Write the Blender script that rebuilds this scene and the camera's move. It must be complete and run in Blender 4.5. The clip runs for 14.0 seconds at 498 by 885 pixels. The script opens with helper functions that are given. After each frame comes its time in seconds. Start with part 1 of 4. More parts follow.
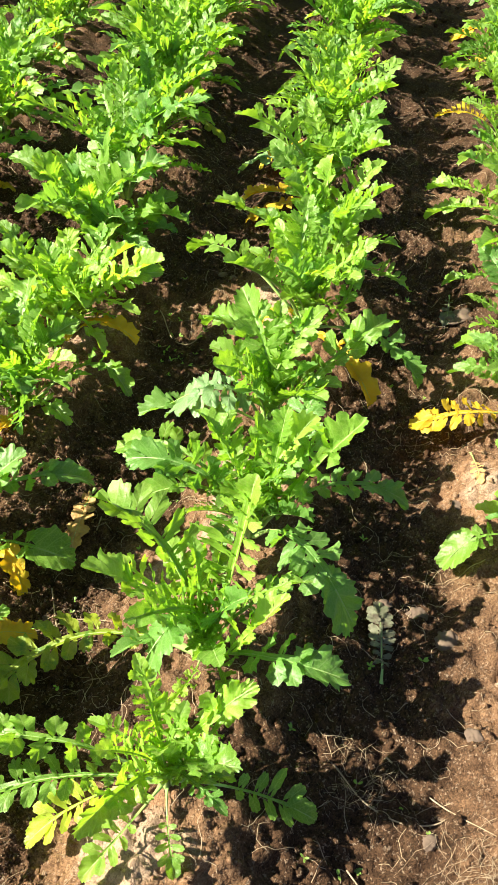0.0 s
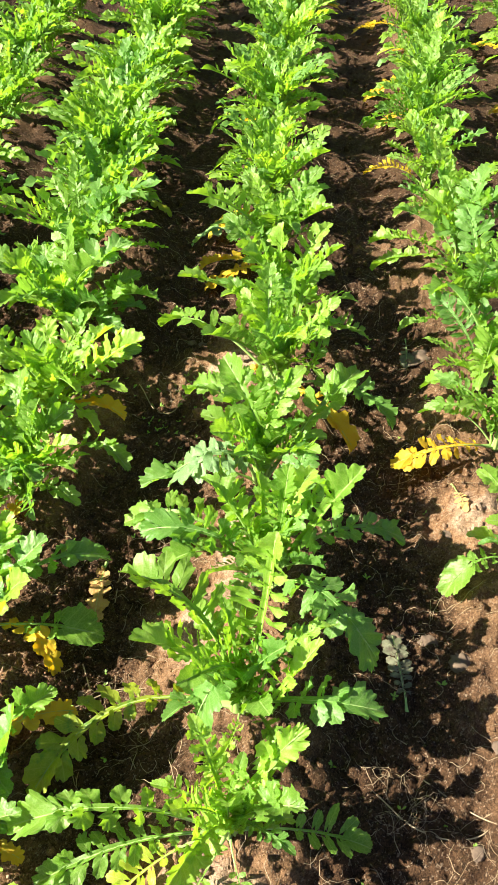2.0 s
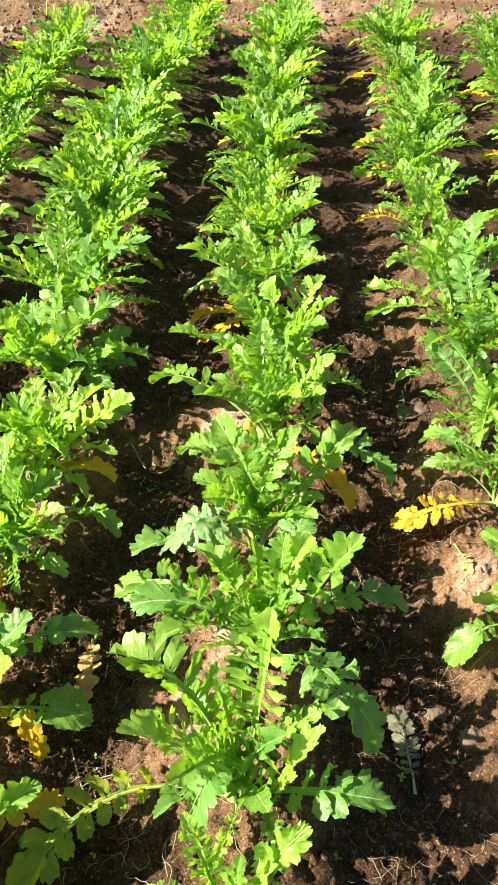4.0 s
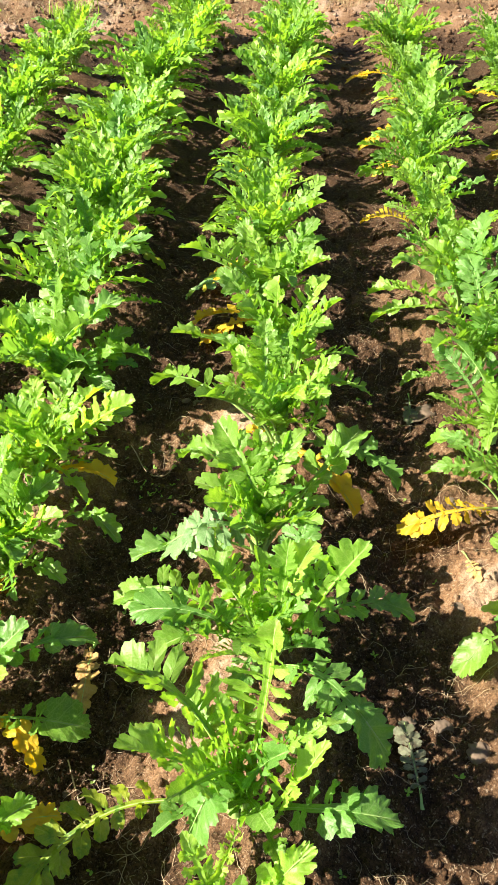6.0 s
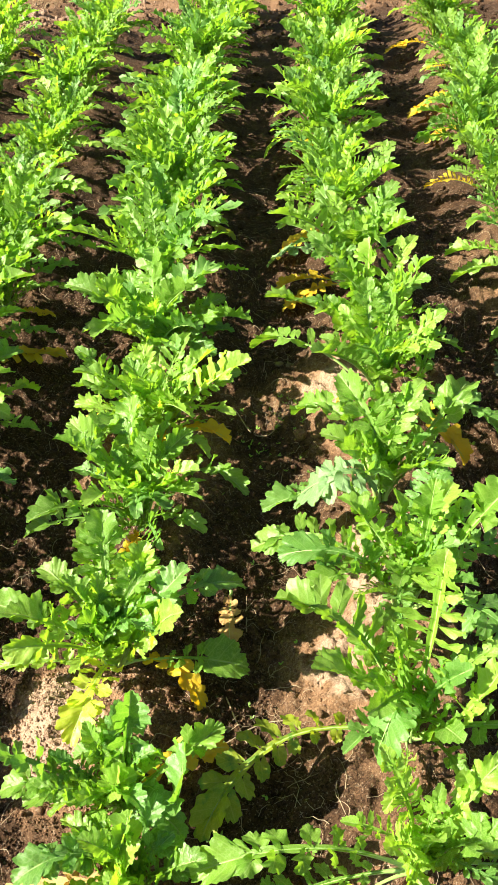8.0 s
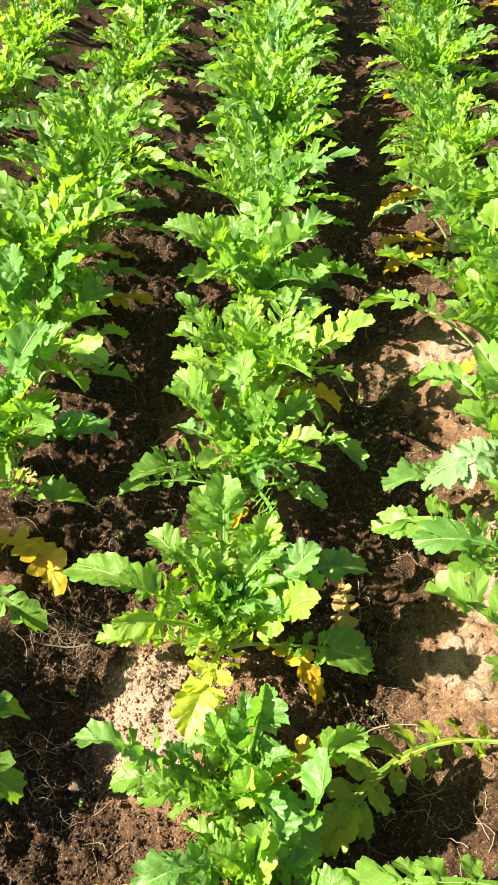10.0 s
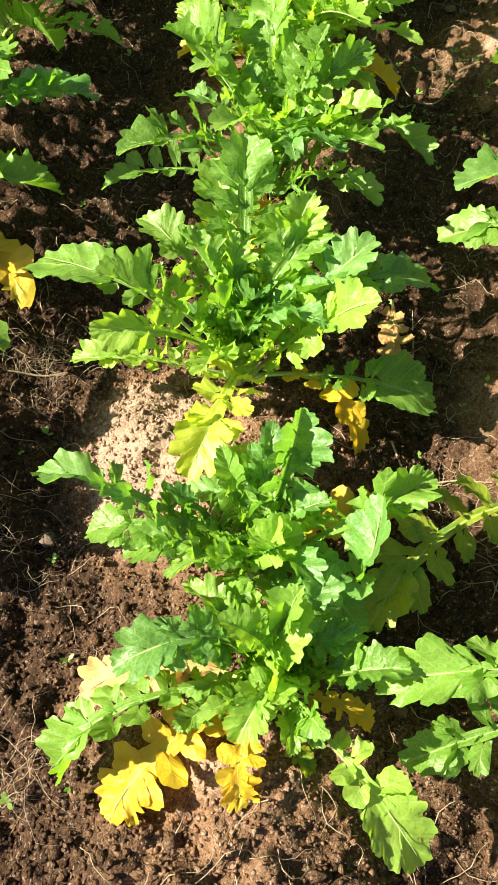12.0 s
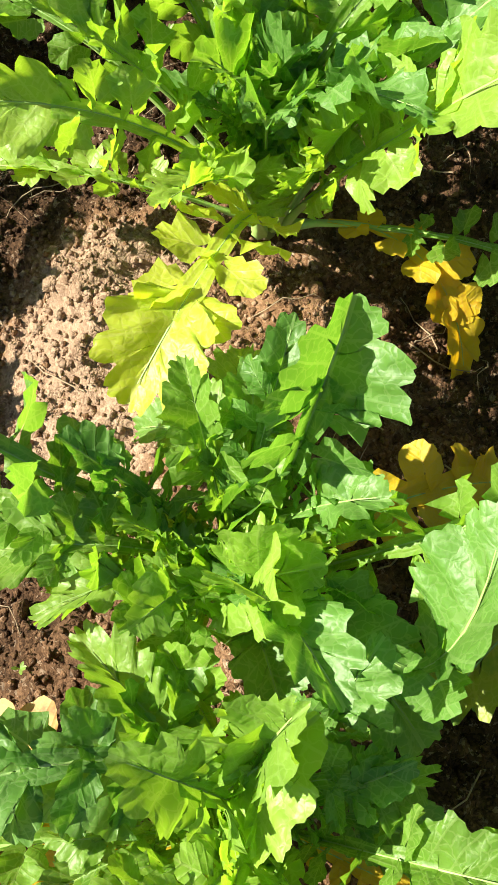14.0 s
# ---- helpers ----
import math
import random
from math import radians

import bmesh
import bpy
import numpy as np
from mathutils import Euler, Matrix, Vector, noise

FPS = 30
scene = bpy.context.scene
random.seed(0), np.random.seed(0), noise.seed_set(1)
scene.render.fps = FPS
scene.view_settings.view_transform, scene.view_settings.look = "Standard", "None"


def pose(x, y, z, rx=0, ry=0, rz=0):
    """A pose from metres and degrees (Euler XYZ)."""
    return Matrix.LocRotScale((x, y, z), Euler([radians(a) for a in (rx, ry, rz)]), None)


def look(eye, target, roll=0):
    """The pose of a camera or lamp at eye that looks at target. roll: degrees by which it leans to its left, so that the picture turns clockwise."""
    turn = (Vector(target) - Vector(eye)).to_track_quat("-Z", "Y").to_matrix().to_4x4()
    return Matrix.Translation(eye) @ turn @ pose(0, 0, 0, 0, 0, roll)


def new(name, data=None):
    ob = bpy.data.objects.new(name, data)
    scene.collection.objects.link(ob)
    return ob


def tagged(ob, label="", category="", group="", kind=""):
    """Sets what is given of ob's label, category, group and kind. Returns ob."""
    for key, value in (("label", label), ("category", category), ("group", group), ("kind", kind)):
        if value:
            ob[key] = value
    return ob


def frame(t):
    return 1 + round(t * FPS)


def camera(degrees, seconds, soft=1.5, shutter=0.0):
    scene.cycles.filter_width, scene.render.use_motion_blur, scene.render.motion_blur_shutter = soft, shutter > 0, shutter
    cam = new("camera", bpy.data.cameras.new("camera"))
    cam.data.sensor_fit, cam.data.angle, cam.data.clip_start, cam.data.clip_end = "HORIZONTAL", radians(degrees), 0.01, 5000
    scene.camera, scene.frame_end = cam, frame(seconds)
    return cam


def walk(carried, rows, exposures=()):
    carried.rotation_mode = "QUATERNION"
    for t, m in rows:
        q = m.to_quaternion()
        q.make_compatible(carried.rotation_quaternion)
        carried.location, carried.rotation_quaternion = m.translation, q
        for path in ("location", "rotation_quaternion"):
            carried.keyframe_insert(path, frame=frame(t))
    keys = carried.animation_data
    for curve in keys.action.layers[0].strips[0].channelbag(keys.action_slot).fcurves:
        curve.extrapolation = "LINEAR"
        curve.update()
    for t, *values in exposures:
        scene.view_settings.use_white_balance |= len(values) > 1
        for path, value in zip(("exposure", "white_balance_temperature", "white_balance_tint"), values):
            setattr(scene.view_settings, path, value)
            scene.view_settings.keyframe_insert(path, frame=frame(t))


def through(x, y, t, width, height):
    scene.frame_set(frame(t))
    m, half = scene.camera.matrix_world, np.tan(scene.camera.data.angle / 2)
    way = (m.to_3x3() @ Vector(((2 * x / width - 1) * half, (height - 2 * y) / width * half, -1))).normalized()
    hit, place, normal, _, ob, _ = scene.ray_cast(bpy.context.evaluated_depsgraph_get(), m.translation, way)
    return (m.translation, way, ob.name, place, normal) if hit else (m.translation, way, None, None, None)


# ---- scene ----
cam = camera(34.5, 14.0, soft=0.9)
PATH = [
    (0, (0.211, 0.178, 1.452), (0.196, 1.567, 0.013), 3.5),
    (0.5, (0.101, 0.221, 1.471), (0.092, 1.611, 0.032), 2.3),
    (1, (0.081, 0.159, 1.53), (0.104, 1.569, 0.111), 1.3),
    (1.5, (0.085, 0.105, 1.545), (0.16, 1.54, 0.153), -0.5),
    (2, (0.088, 0.117, 1.554), (0.205, 1.585, 0.202), 0.2),
    (2.5, (0.089, 0.149, 1.546), (0.224, 1.639, 0.22), 0.4),
    (3, (0.109, 0.178, 1.552), (0.243, 1.688, 0.247), -0.2),
    (5.5, (0.104, 0.233, 1.54), (0.228, 1.772, 0.268), -0.9),
    (6, (0.107, 0.246, 1.524), (0.229, 1.781, 0.248), -0.6),
    (6.5, (0.046, 0.205, 1.543), (0.256, 1.729, 0.264), -1.1),
    (7, (-0.042, 0.153, 1.527), (0.202, 1.666, 0.243), -1.2),
    (7.5, (-0.125, 0.131, 1.513), (0.125, 1.635, 0.218), -1.1),
    (8, (-0.184, 0.172, 1.511), (-0.085, 1.687, 0.208), -3.1),
    (8.5, (-0.257, 0.181, 1.487), (-0.236, 1.691, 0.176), -2.6),
    (8.7, (-0.315, 0.178, 1.47), (-0.289, 1.679, 0.147), -2.3),
    (10.8, (-0.443, 0.416, 1.283), (-0.364, 1.805, -0.154), 2.1),
    (11, (-0.448, 0.421, 1.243), (-0.372, 1.764, -0.238), 2.1),
    (11.5, (-0.451, 0.438, 1.13), (-0.386, 1.576, -0.513), 3.0),
    (12, (-0.451, 0.47, 0.988), (-0.387, 1.554, -0.692), 3.4),
    (12.5, (-0.461, 0.531, 0.817), (-0.408, 1.541, -0.908), 4.3),
    (13, (-0.441, 0.604, 0.703), (-0.435, 1.528, -1.071), 4.3),
    (13.5, (-0.41, 0.683, 0.661), (-0.515, 1.509, -1.158), -0.4),
    (14, (-0.388, 0.756, 0.6), (-0.488, 1.534, -1.24), -0.5),
]
walk(cam, [(t, look(eye, target, roll)) for t, eye, target, roll in PATH], exposures=((0.0, 1.74), (8.5, 1.74), (11.0, 1.74), (12.5, 1.57), (14.0, 1.38)))

# ---- world and sun ----
SUN_FROM = Vector((-0.76, -0.09, 0.62)).normalized()      # the way towards the sun
world = bpy.data.worlds.new("sky")
scene.world = world
world.use_nodes = True
wn = world.node_tree
sky = wn.nodes.new("ShaderNodeTexSky")
sky.sky_type, sky.sun_disc = "NISHITA", False
sky.sun_elevation = math.asin(SUN_FROM.z)
sky.sun_rotation = math.atan2(SUN_FROM.x, SUN_FROM.y)
wn.links.new(sky.outputs[0], wn.nodes["Background"].inputs[0])
wn.nodes["Background"].inputs[1].default_value = 0.044
lamp = bpy.data.lights.new("sun", "SUN")
lamp.energy, lamp.angle, lamp.color = 5.0, radians(0.55), (1.0, 0.935, 0.79)
new("sun", lamp).matrix_world = look(SUN_FROM * 20, (0, 0, 0))


# ---- materials ----
def material(name):
    m = bpy.data.materials.new(name)
    m.use_nodes = True
    return m, m.node_tree, m.node_tree.nodes["Principled BSDF"]


def node(tree, kind, **values):
    n = tree.nodes.new(kind)
    for key, value in values.items():
        if key in ("op", "blend"):
            if key == "op":
                n.operation = value
            else:
                n.blend_type = value
        else:
            n.inputs[key].default_value = value
    return n


def math_node(tree, op, a, b=None):
    n = tree.nodes.new("ShaderNodeMath")
    n.operation = op
    for i, v in enumerate((a, b)):
        if v is None:
            continue
        if isinstance(v, (int, float)):
            n.inputs[i].default_value = v
        else:
            tree.links.new(v, n.inputs[i])
    return n.outputs[0]


def ramp(tree, source, stops):
    n = tree.nodes.new("ShaderNodeValToRGB")
    while len(n.color_ramp.elements) < len(stops):
        n.color_ramp.elements.new(0.5)
    for e, (at, colour) in zip(n.color_ramp.elements, stops):
        e.position, e.color = at, (*colour, 1)
    tree.links.new(source, n.inputs[0])
    return n.outputs[0]


def mixed(tree, factor, a, b, blend="MIX"):
    n = tree.nodes.new("ShaderNodeMix")
    n.data_type, n.blend_type = "RGBA", blend
    for socket, v in ((n.inputs[0], factor), (n.inputs[6], a), (n.inputs[7], b)):
        if isinstance(v, (int, float)):
            socket.default_value = v
        elif isinstance(v, tuple):
            socket.default_value = (*v, 1)
        else:
            tree.links.new(v, socket)
    return n.outputs[2]


def noise_node(tree, scale, detail=4.0, rough=0.55, where="Object"):
    n = node(tree, "ShaderNodeTexNoise", Scale=scale, Detail=detail, Roughness=rough)
    if where:
        tc = tree.nodes.new("ShaderNodeTexCoord")
        tree.links.new(tc.outputs[where], n.inputs["Vector"])
    return n.outputs[0]


def leaf_material(name, dark, mid, light, vein, blotch=None, gloss=0.44, through=0.52, glow=(1.6, 1.55, 0.5)):
    """A leaf blade: two-scale mottling, pale veins along its lobes, light passing through it."""
    m, t, bsdf = material(name)
    info = t.nodes.new("ShaderNodeObjectInfo")
    fine, broad = noise_node(t, 160.0, 3.0), noise_node(t, 22.0, 3.0)
    tone = math_node(t, "ADD", math_node(t, "MULTIPLY", info.outputs["Random"], 0.5), math_node(t, "MULTIPLY", broad, 0.55))
    base = ramp(t, tone, ((0.15, dark), (0.48, mid), (0.9, light)))
    base = mixed(t, math_node(t, "MULTIPLY", fine, 0.35), base, mid)
    uv = t.nodes.new("ShaderNodeUVMap")
    split = t.nodes.new("ShaderNodeSeparateXYZ")
    t.links.new(uv.outputs[0], split.inputs[0])
    across = math_node(t, "ABSOLUTE", math_node(t, "SUBTRACT", split.outputs[1], 0.5))
    centre = math_node(t, "LESS_THAN", across, 0.022)
    side = math_node(t, "FRACT", math_node(t, "SUBTRACT", math_node(t, "MULTIPLY", split.outputs[0], 4.3), math_node(t, "MULTIPLY", across, 3.1)))
    quilt = math_node(t, "ABSOLUTE", math_node(t, "SUBTRACT", side, 0.5))
    side = math_node(t, "LESS_THAN", quilt, 0.05)
    net = t.nodes.new("ShaderNodeTexVoronoi")
    net.feature = "DISTANCE_TO_EDGE"
    net.inputs["Scale"].default_value = 140.0
    place = t.nodes.new("ShaderNodeTexCoord")
    waver = node(t, "ShaderNodeTexNoise", Scale=90.0, Detail=2.0)
    t.links.new(place.outputs["Object"], waver.inputs["Vector"])
    bent = t.nodes.new("ShaderNodeVectorMath")
    bent.operation = "MULTIPLY_ADD"
    t.links.new(waver.outputs["Color"], bent.inputs[0])
    bent.inputs[1].default_value = (0.012, 0.012, 0.012)
    t.links.new(place.outputs["Object"], bent.inputs[2])
    t.links.new(bent.outputs[0], net.inputs["Vector"])
    mesh_veins = math_node(t, "LESS_THAN", net.outputs["Distance"], 0.06)
    veins = math_node(t, "MAXIMUM", math_node(t, "MAXIMUM", centre, math_node(t, "MULTIPLY", side, 0.6)), math_node(t, "MULTIPLY", mesh_veins, 0.5))
    base = mixed(t, math_node(t, "MULTIPLY", veins, 0.5), base, vein)
    if blotch:
        spots = ramp(t, noise_node(t, 34.0, 5.0, 0.65), ((0.52, (0, 0, 0)), (0.66, (1, 1, 1))))
        base = mixed(t, spots, base, blotch)
    t.links.new(base, bsdf.inputs["Base Color"])
    bsdf.inputs["Roughness"].default_value = gloss
    bsdf.inputs["Specular IOR Level"].default_value = 0.62
    bump = node(t, "ShaderNodeBump", Strength=0.48, Distance=0.007)
    blisters = noise_node(t, 55.0, 2.0, 0.4)
    relief = math_node(t, "ADD", math_node(t, "MULTIPLY", fine, 0.12), math_node(t, "ADD", math_node(t, "ADD", blisters, broad), math_node(t, "MULTIPLY", math_node(t, "MINIMUM", quilt, 0.2), 0.35)))
    pillows = math_node(t, "MULTIPLY", math_node(t, "MINIMUM", net.outputs["Distance"], 0.3), 0.22)
    relief = math_node(t, "ADD", relief, pillows)
    t.links.new(math_node(t, "SUBTRACT", relief, math_node(t, "MULTIPLY", math_node(t, "MAXIMUM", centre, side), 0.3)), bump.inputs["Height"])
    t.links.new(bump.outputs[0], bsdf.inputs["Normal"])
    glassy = t.nodes.new("ShaderNodeBsdfTranslucent")
    t.links.new(mixed(t, 1.0, base, glow, "MULTIPLY"), glassy.inputs[0])
    both = t.nodes.new("ShaderNodeMixShader")
    both.inputs[0].default_value = through
    t.links.new(bsdf.outputs[0], both.inputs[1])
    t.links.new(glassy.outputs[0], both.inputs[2])
    t.links.new(both.outputs[0], t.nodes["Material Output"].inputs[0])
    return m


LEAF_GREEN = leaf_material("leaf_green", (0.11, 0.24, 0.024), (0.187, 0.365, 0.038), (0.285, 0.465, 0.062), (0.38, 0.54, 0.16))
# on some leaves deep green, silvery and pale also paint shade, sheen and sun
LEAF_BLUE = leaf_material("leaf_deep_green", (0.09, 0.235, 0.034), (0.15, 0.33, 0.053), (0.23, 0.42, 0.082), (0.33, 0.5, 0.18), gloss=0.46)
LEAF_WHITE = leaf_material("leaf_silvery", (0.12, 0.245, 0.07), (0.17, 0.31, 0.1), (0.23, 0.375, 0.135), (0.34, 0.46, 0.24), gloss=0.48, through=0.3)
LEAF_PALE = leaf_material("leaf_pale", (0.205, 0.4, 0.036), (0.275, 0.475, 0.048), (0.355, 0.535, 0.07), (0.47, 0.61, 0.18))
LEAF_LEMON = leaf_material("leaf_lemon", (0.36, 0.54, 0.035), (0.47, 0.62, 0.045), (0.62, 0.68, 0.055), (0.62, 0.66, 0.22))
LEAF_YELLOW = leaf_material("leaf_yellow", (0.62, 0.4, 0.012), (0.72, 0.52, 0.018), (0.8, 0.63, 0.03), (0.7, 0.52, 0.1), gloss=0.55, glow=(1.1, 0.9, 0.3))
LEAF_TURNING = leaf_material("leaf_turning", (0.22, 0.33, 0.02), (0.32, 0.4, 0.025), (0.5, 0.48, 0.03), (0.5, 0.52, 0.12), blotch=(0.15, 0.3, 0.035))
LEAF_WITHERED = leaf_material("leaf_withered", (0.07, 0.085, 0.045), (0.105, 0.115, 0.06), (0.15, 0.15, 0.09), (0.2, 0.2, 0.12), blotch=(0.1, 0.075, 0.045), gloss=0.7, through=0.15)
LEAF_DRY = leaf_material("leaf_dry", (0.36, 0.19, 0.05), (0.52, 0.3, 0.09), (0.6, 0.4, 0.15), (0.5, 0.36, 0.18), blotch=(0.3, 0.16, 0.06), gloss=0.7, through=0.2)


def plain_material(name, colour, other, scale, rough=0.85, relief=0.3):
    m, t, bsdf = material(name)
    n = noise_node(t, scale, 5.0, 0.6)
    t.links.new(mixed(t, n, colour, other), bsdf.inputs["Base Color"])
    bsdf.inputs["Roughness"].default_value = rough
    bump = node(t, "ShaderNodeBump", Strength=relief, Distance=0.004)
    t.links.new(n, bump.inputs["Height"])
    t.links.new(bump.outputs[0], bsdf.inputs["Normal"])
    return m


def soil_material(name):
    """Crumbly loam in grains of two sizes: dark damp soil and pale dry crust in patches along the ridges, with some sun
    and shade painted into both.
    """
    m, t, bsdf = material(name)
    # this attribute also carries sunlit and shaded soil painted into its values
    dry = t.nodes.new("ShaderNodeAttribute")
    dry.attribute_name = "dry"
    coords = t.nodes.new("ShaderNodeTexCoord")
    grains = []
    for scale in (120.0, 300.0):
        cells = t.nodes.new("ShaderNodeTexVoronoi")
        cells.inputs["Scale"].default_value = scale
        wobble = node(t, "ShaderNodeTexNoise", Scale=scale * 0.8, Detail=2.0)
        t.links.new(coords.outputs["Object"], wobble.inputs["Vector"])
        shift = t.nodes.new("ShaderNodeVectorMath")
        shift.operation = "MULTIPLY_ADD"
        t.links.new(wobble.outputs["Color"], shift.inputs[0])
        shift.inputs[1].default_value = (0.012, 0.012, 0.012)
        t.links.new(coords.outputs["Object"], shift.inputs[2])
        t.links.new(shift.outputs[0], cells.inputs["Vector"])
        grains.append(cells)
    fine, mid = noise_node(t, 260.0, 6.0, 0.7), noise_node(t, 30.0, 5.0, 0.6)
    grey = t.nodes.new("ShaderNodeSeparateColor")
    t.links.new(grains[1].outputs["Color"], grey.inputs[0])
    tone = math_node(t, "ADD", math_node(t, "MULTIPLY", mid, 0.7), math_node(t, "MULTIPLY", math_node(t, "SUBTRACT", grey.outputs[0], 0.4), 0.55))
    damp_shaded = ramp(t, tone, ((0.15, (0.019, 0.0105, 0.0056)), (0.75, (0.09, 0.049, 0.026))))
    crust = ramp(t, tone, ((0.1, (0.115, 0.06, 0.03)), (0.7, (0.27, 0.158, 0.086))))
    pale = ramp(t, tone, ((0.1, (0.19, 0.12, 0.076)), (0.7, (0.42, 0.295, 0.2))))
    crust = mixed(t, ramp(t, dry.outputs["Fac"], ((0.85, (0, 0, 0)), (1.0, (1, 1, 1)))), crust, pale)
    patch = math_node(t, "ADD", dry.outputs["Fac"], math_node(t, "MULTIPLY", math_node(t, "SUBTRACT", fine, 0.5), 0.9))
    base = mixed(t, ramp(t, patch, ((0.25, (0, 0, 0)), (0.8, (1, 1, 1)))), damp_shaded, crust)
    chips = math_node(t, "MULTIPLY", math_node(t, "GREATER_THAN", grey.outputs[1], 0.93), 0.42)
    base = mixed(t, chips, base, (0.36, 0.27, 0.19))
    t.links.new(base, bsdf.inputs["Base Color"])
    bsdf.inputs["Roughness"].default_value = 0.95
    bsdf.inputs["Specular IOR Level"].default_value = 0.12
    bump = node(t, "ShaderNodeBump", Strength=0.5, Distance=0.01)
    height = math_node(t, "ADD", math_node(t, "MULTIPLY", grains[0].outputs["Distance"], -1.0), math_node(t, "MULTIPLY", grains[1].outputs["Distance"], -0.6))
    clumps_relief = noise_node(t, 38.0, 6.0, 0.65)
    height = math_node(t, "ADD", height, math_node(t, "MULTIPLY", clumps_relief, 2.4))
    t.links.new(math_node(t, "ADD", height, math_node(t, "MULTIPLY", fine, 0.5)), bump.inputs["Height"])
    t.links.new(bump.outputs[0], bsdf.inputs["Normal"])
    return m


SOIL = soil_material("soil")
CROWN = plain_material("root_crown", (0.12, 0.18, 0.05), (0.22, 0.27, 0.1), 60.0, 0.5)
STALK = plain_material("leaf_stalk", (0.27, 0.43, 0.1), (0.36, 0.5, 0.16), 70.0, 0.45)
STRAW = plain_material("straw", (0.24, 0.17, 0.1), (0.4, 0.31, 0.2), 90.0, 0.9)
STONE = plain_material("stone", (0.07, 0.045, 0.03), (0.17, 0.118, 0.08), 45.0, 0.9, 0.6)
GRASS = plain_material("grass_blade", (0.15, 0.14, 0.05), (0.36, 0.27, 0.13), 12.0, 0.7)


# ---- ground ----
def lattice(ix, iy, seed):
    n = np.sin(ix * 127.1 + iy * 311.7 + seed * 74.7) * 43758.5453
    return n - np.floor(n)


def value_noise(x, y, scale, seed):
    """Smooth noise on a lattice turned by an angle of its own for each seed."""
    c, k = math.cos(1.3 * seed), math.sin(1.3 * seed)
    x, y = (x * c - y * k) * scale, (x * k + y * c) * scale
    ix, iy = np.floor(x), np.floor(y)
    fx, fy = x - ix, y - iy
    fx, fy = fx ** 3 * (fx * (fx * 6 - 15) + 10), fy ** 3 * (fy * (fy * 6 - 15) + 10)
    a, b = lattice(ix, iy, seed), lattice(ix + 1, iy, seed)
    c, d = lattice(ix, iy + 1, seed), lattice(ix + 1, iy + 1, seed)
    return (a + (b - a) * fx) * (1 - fy) + (c + (d - c) * fx) * fy - 0.5


ROW_AT = (-1.66, -1.06, -0.49, 0.03, 0.62, 1.22)     # where each ridge crosses y = 0
ROW_SLOPE = (0.055, 0.066, 0.092, 0.128, 0.165, 0.2)
FIELD_END = 7.3


def ridge(x, y):
    """1 on the crest of a ridge, 0 in the furrow."""
    best = np.full(np.shape(x), 9.0)
    for at, slope in zip(ROW_AT, ROW_SLOPE):
        best = np.minimum(best, np.abs(x - at - slope * y))
    r = np.clip(best / 0.3, 0, 1)
    inside = np.clip((FIELD_END - y) / 0.4, 0, 1) * np.clip((x + 3.2) / 0.4, 0, 1) * np.clip((4.2 - x) / 0.4, 0, 1)
    return (0.5 + 0.5 * np.cos(np.pi * r)) * inside


# heaps of crumbled soil: place, height, breadth
MOUNDS = ((-0.57, 1.11, 0.035, 0.085), (0.84, 2.6, 0.05, 0.13), (0.12, 2.12, 0.02, 0.1), (0.75, 1.5, 0.025, 0.12), (-0.02, 1.17, 0.02, 0.1), (0.72, 1.95, 0.02, 0.1))


def ground_height(x, y):
    x, y = np.asarray(x, float), np.asarray(y, float)
    h = 0.085 * ridge(x, y) - 0.05
    for mx, my, tall, wide in MOUNDS:
        h = h + tall * np.exp(-((x - mx) ** 2 + (0.75 * (y - my)) ** 2) / (wide * wide))
    near = np.clip((3.9 - y) / 1.2, 0, 1) * np.clip((1.7 - np.abs(x)) / 0.5, 0, 1)      # the finest crumbs only close by
    h = h + 0.035 * value_noise(x, y, 3.1, 1) + 0.03 * value_noise(x, y, 9.0, 2) + 0.024 * np.clip((6.5 - y) / 2, 0, 1) * value_noise(x, y, 24.0, 3)
    h = h + np.clip((y - 6.8) / 0.5, 0, 1) * (0.09 * value_noise(x, y, 2.3, 21) + 0.06 * value_noise(x, y, 5.3, 22) + 0.04 * value_noise(x, y, 9.0, 23))
    lumps = value_noise(x, y, 41.0, 4) + value_noise(x, y, 57.0, 14)
    return h + near * (0.016 * lumps + 0.007 * (value_noise(x, y, 73.0, 6) + value_noise(x, y, 89.0, 8)) + 0.007 * value_noise(x, y, 130.0, 5) + 0.006 * value_noise(x, y, 171.0, 7))


# dry patches, with sunlight on bare soil put into their paleness
DRY_SUNLIT_SPOTS = ((-0.58, 1.13, 0.12), (-0.585, 1.05, 0.09), (-0.575, 0.99, 0.07), (-0.59, 1.17, 0.06), (-0.56, 1.07, 0.06), (-0.02, 1.17, 0.16), (0.1, 2.15, 0.17), (0.84, 2.6, 0.16), (0.0, 0.6, 0.16), (-0.5, 1.9, 0.14), (0.6, 2.2, 0.1), (0.7, 1.9, 0.14), (0.74, 1.45, 0.13), (0.8, 2.9, 0.14), (0.2, 1.45, 0.1))


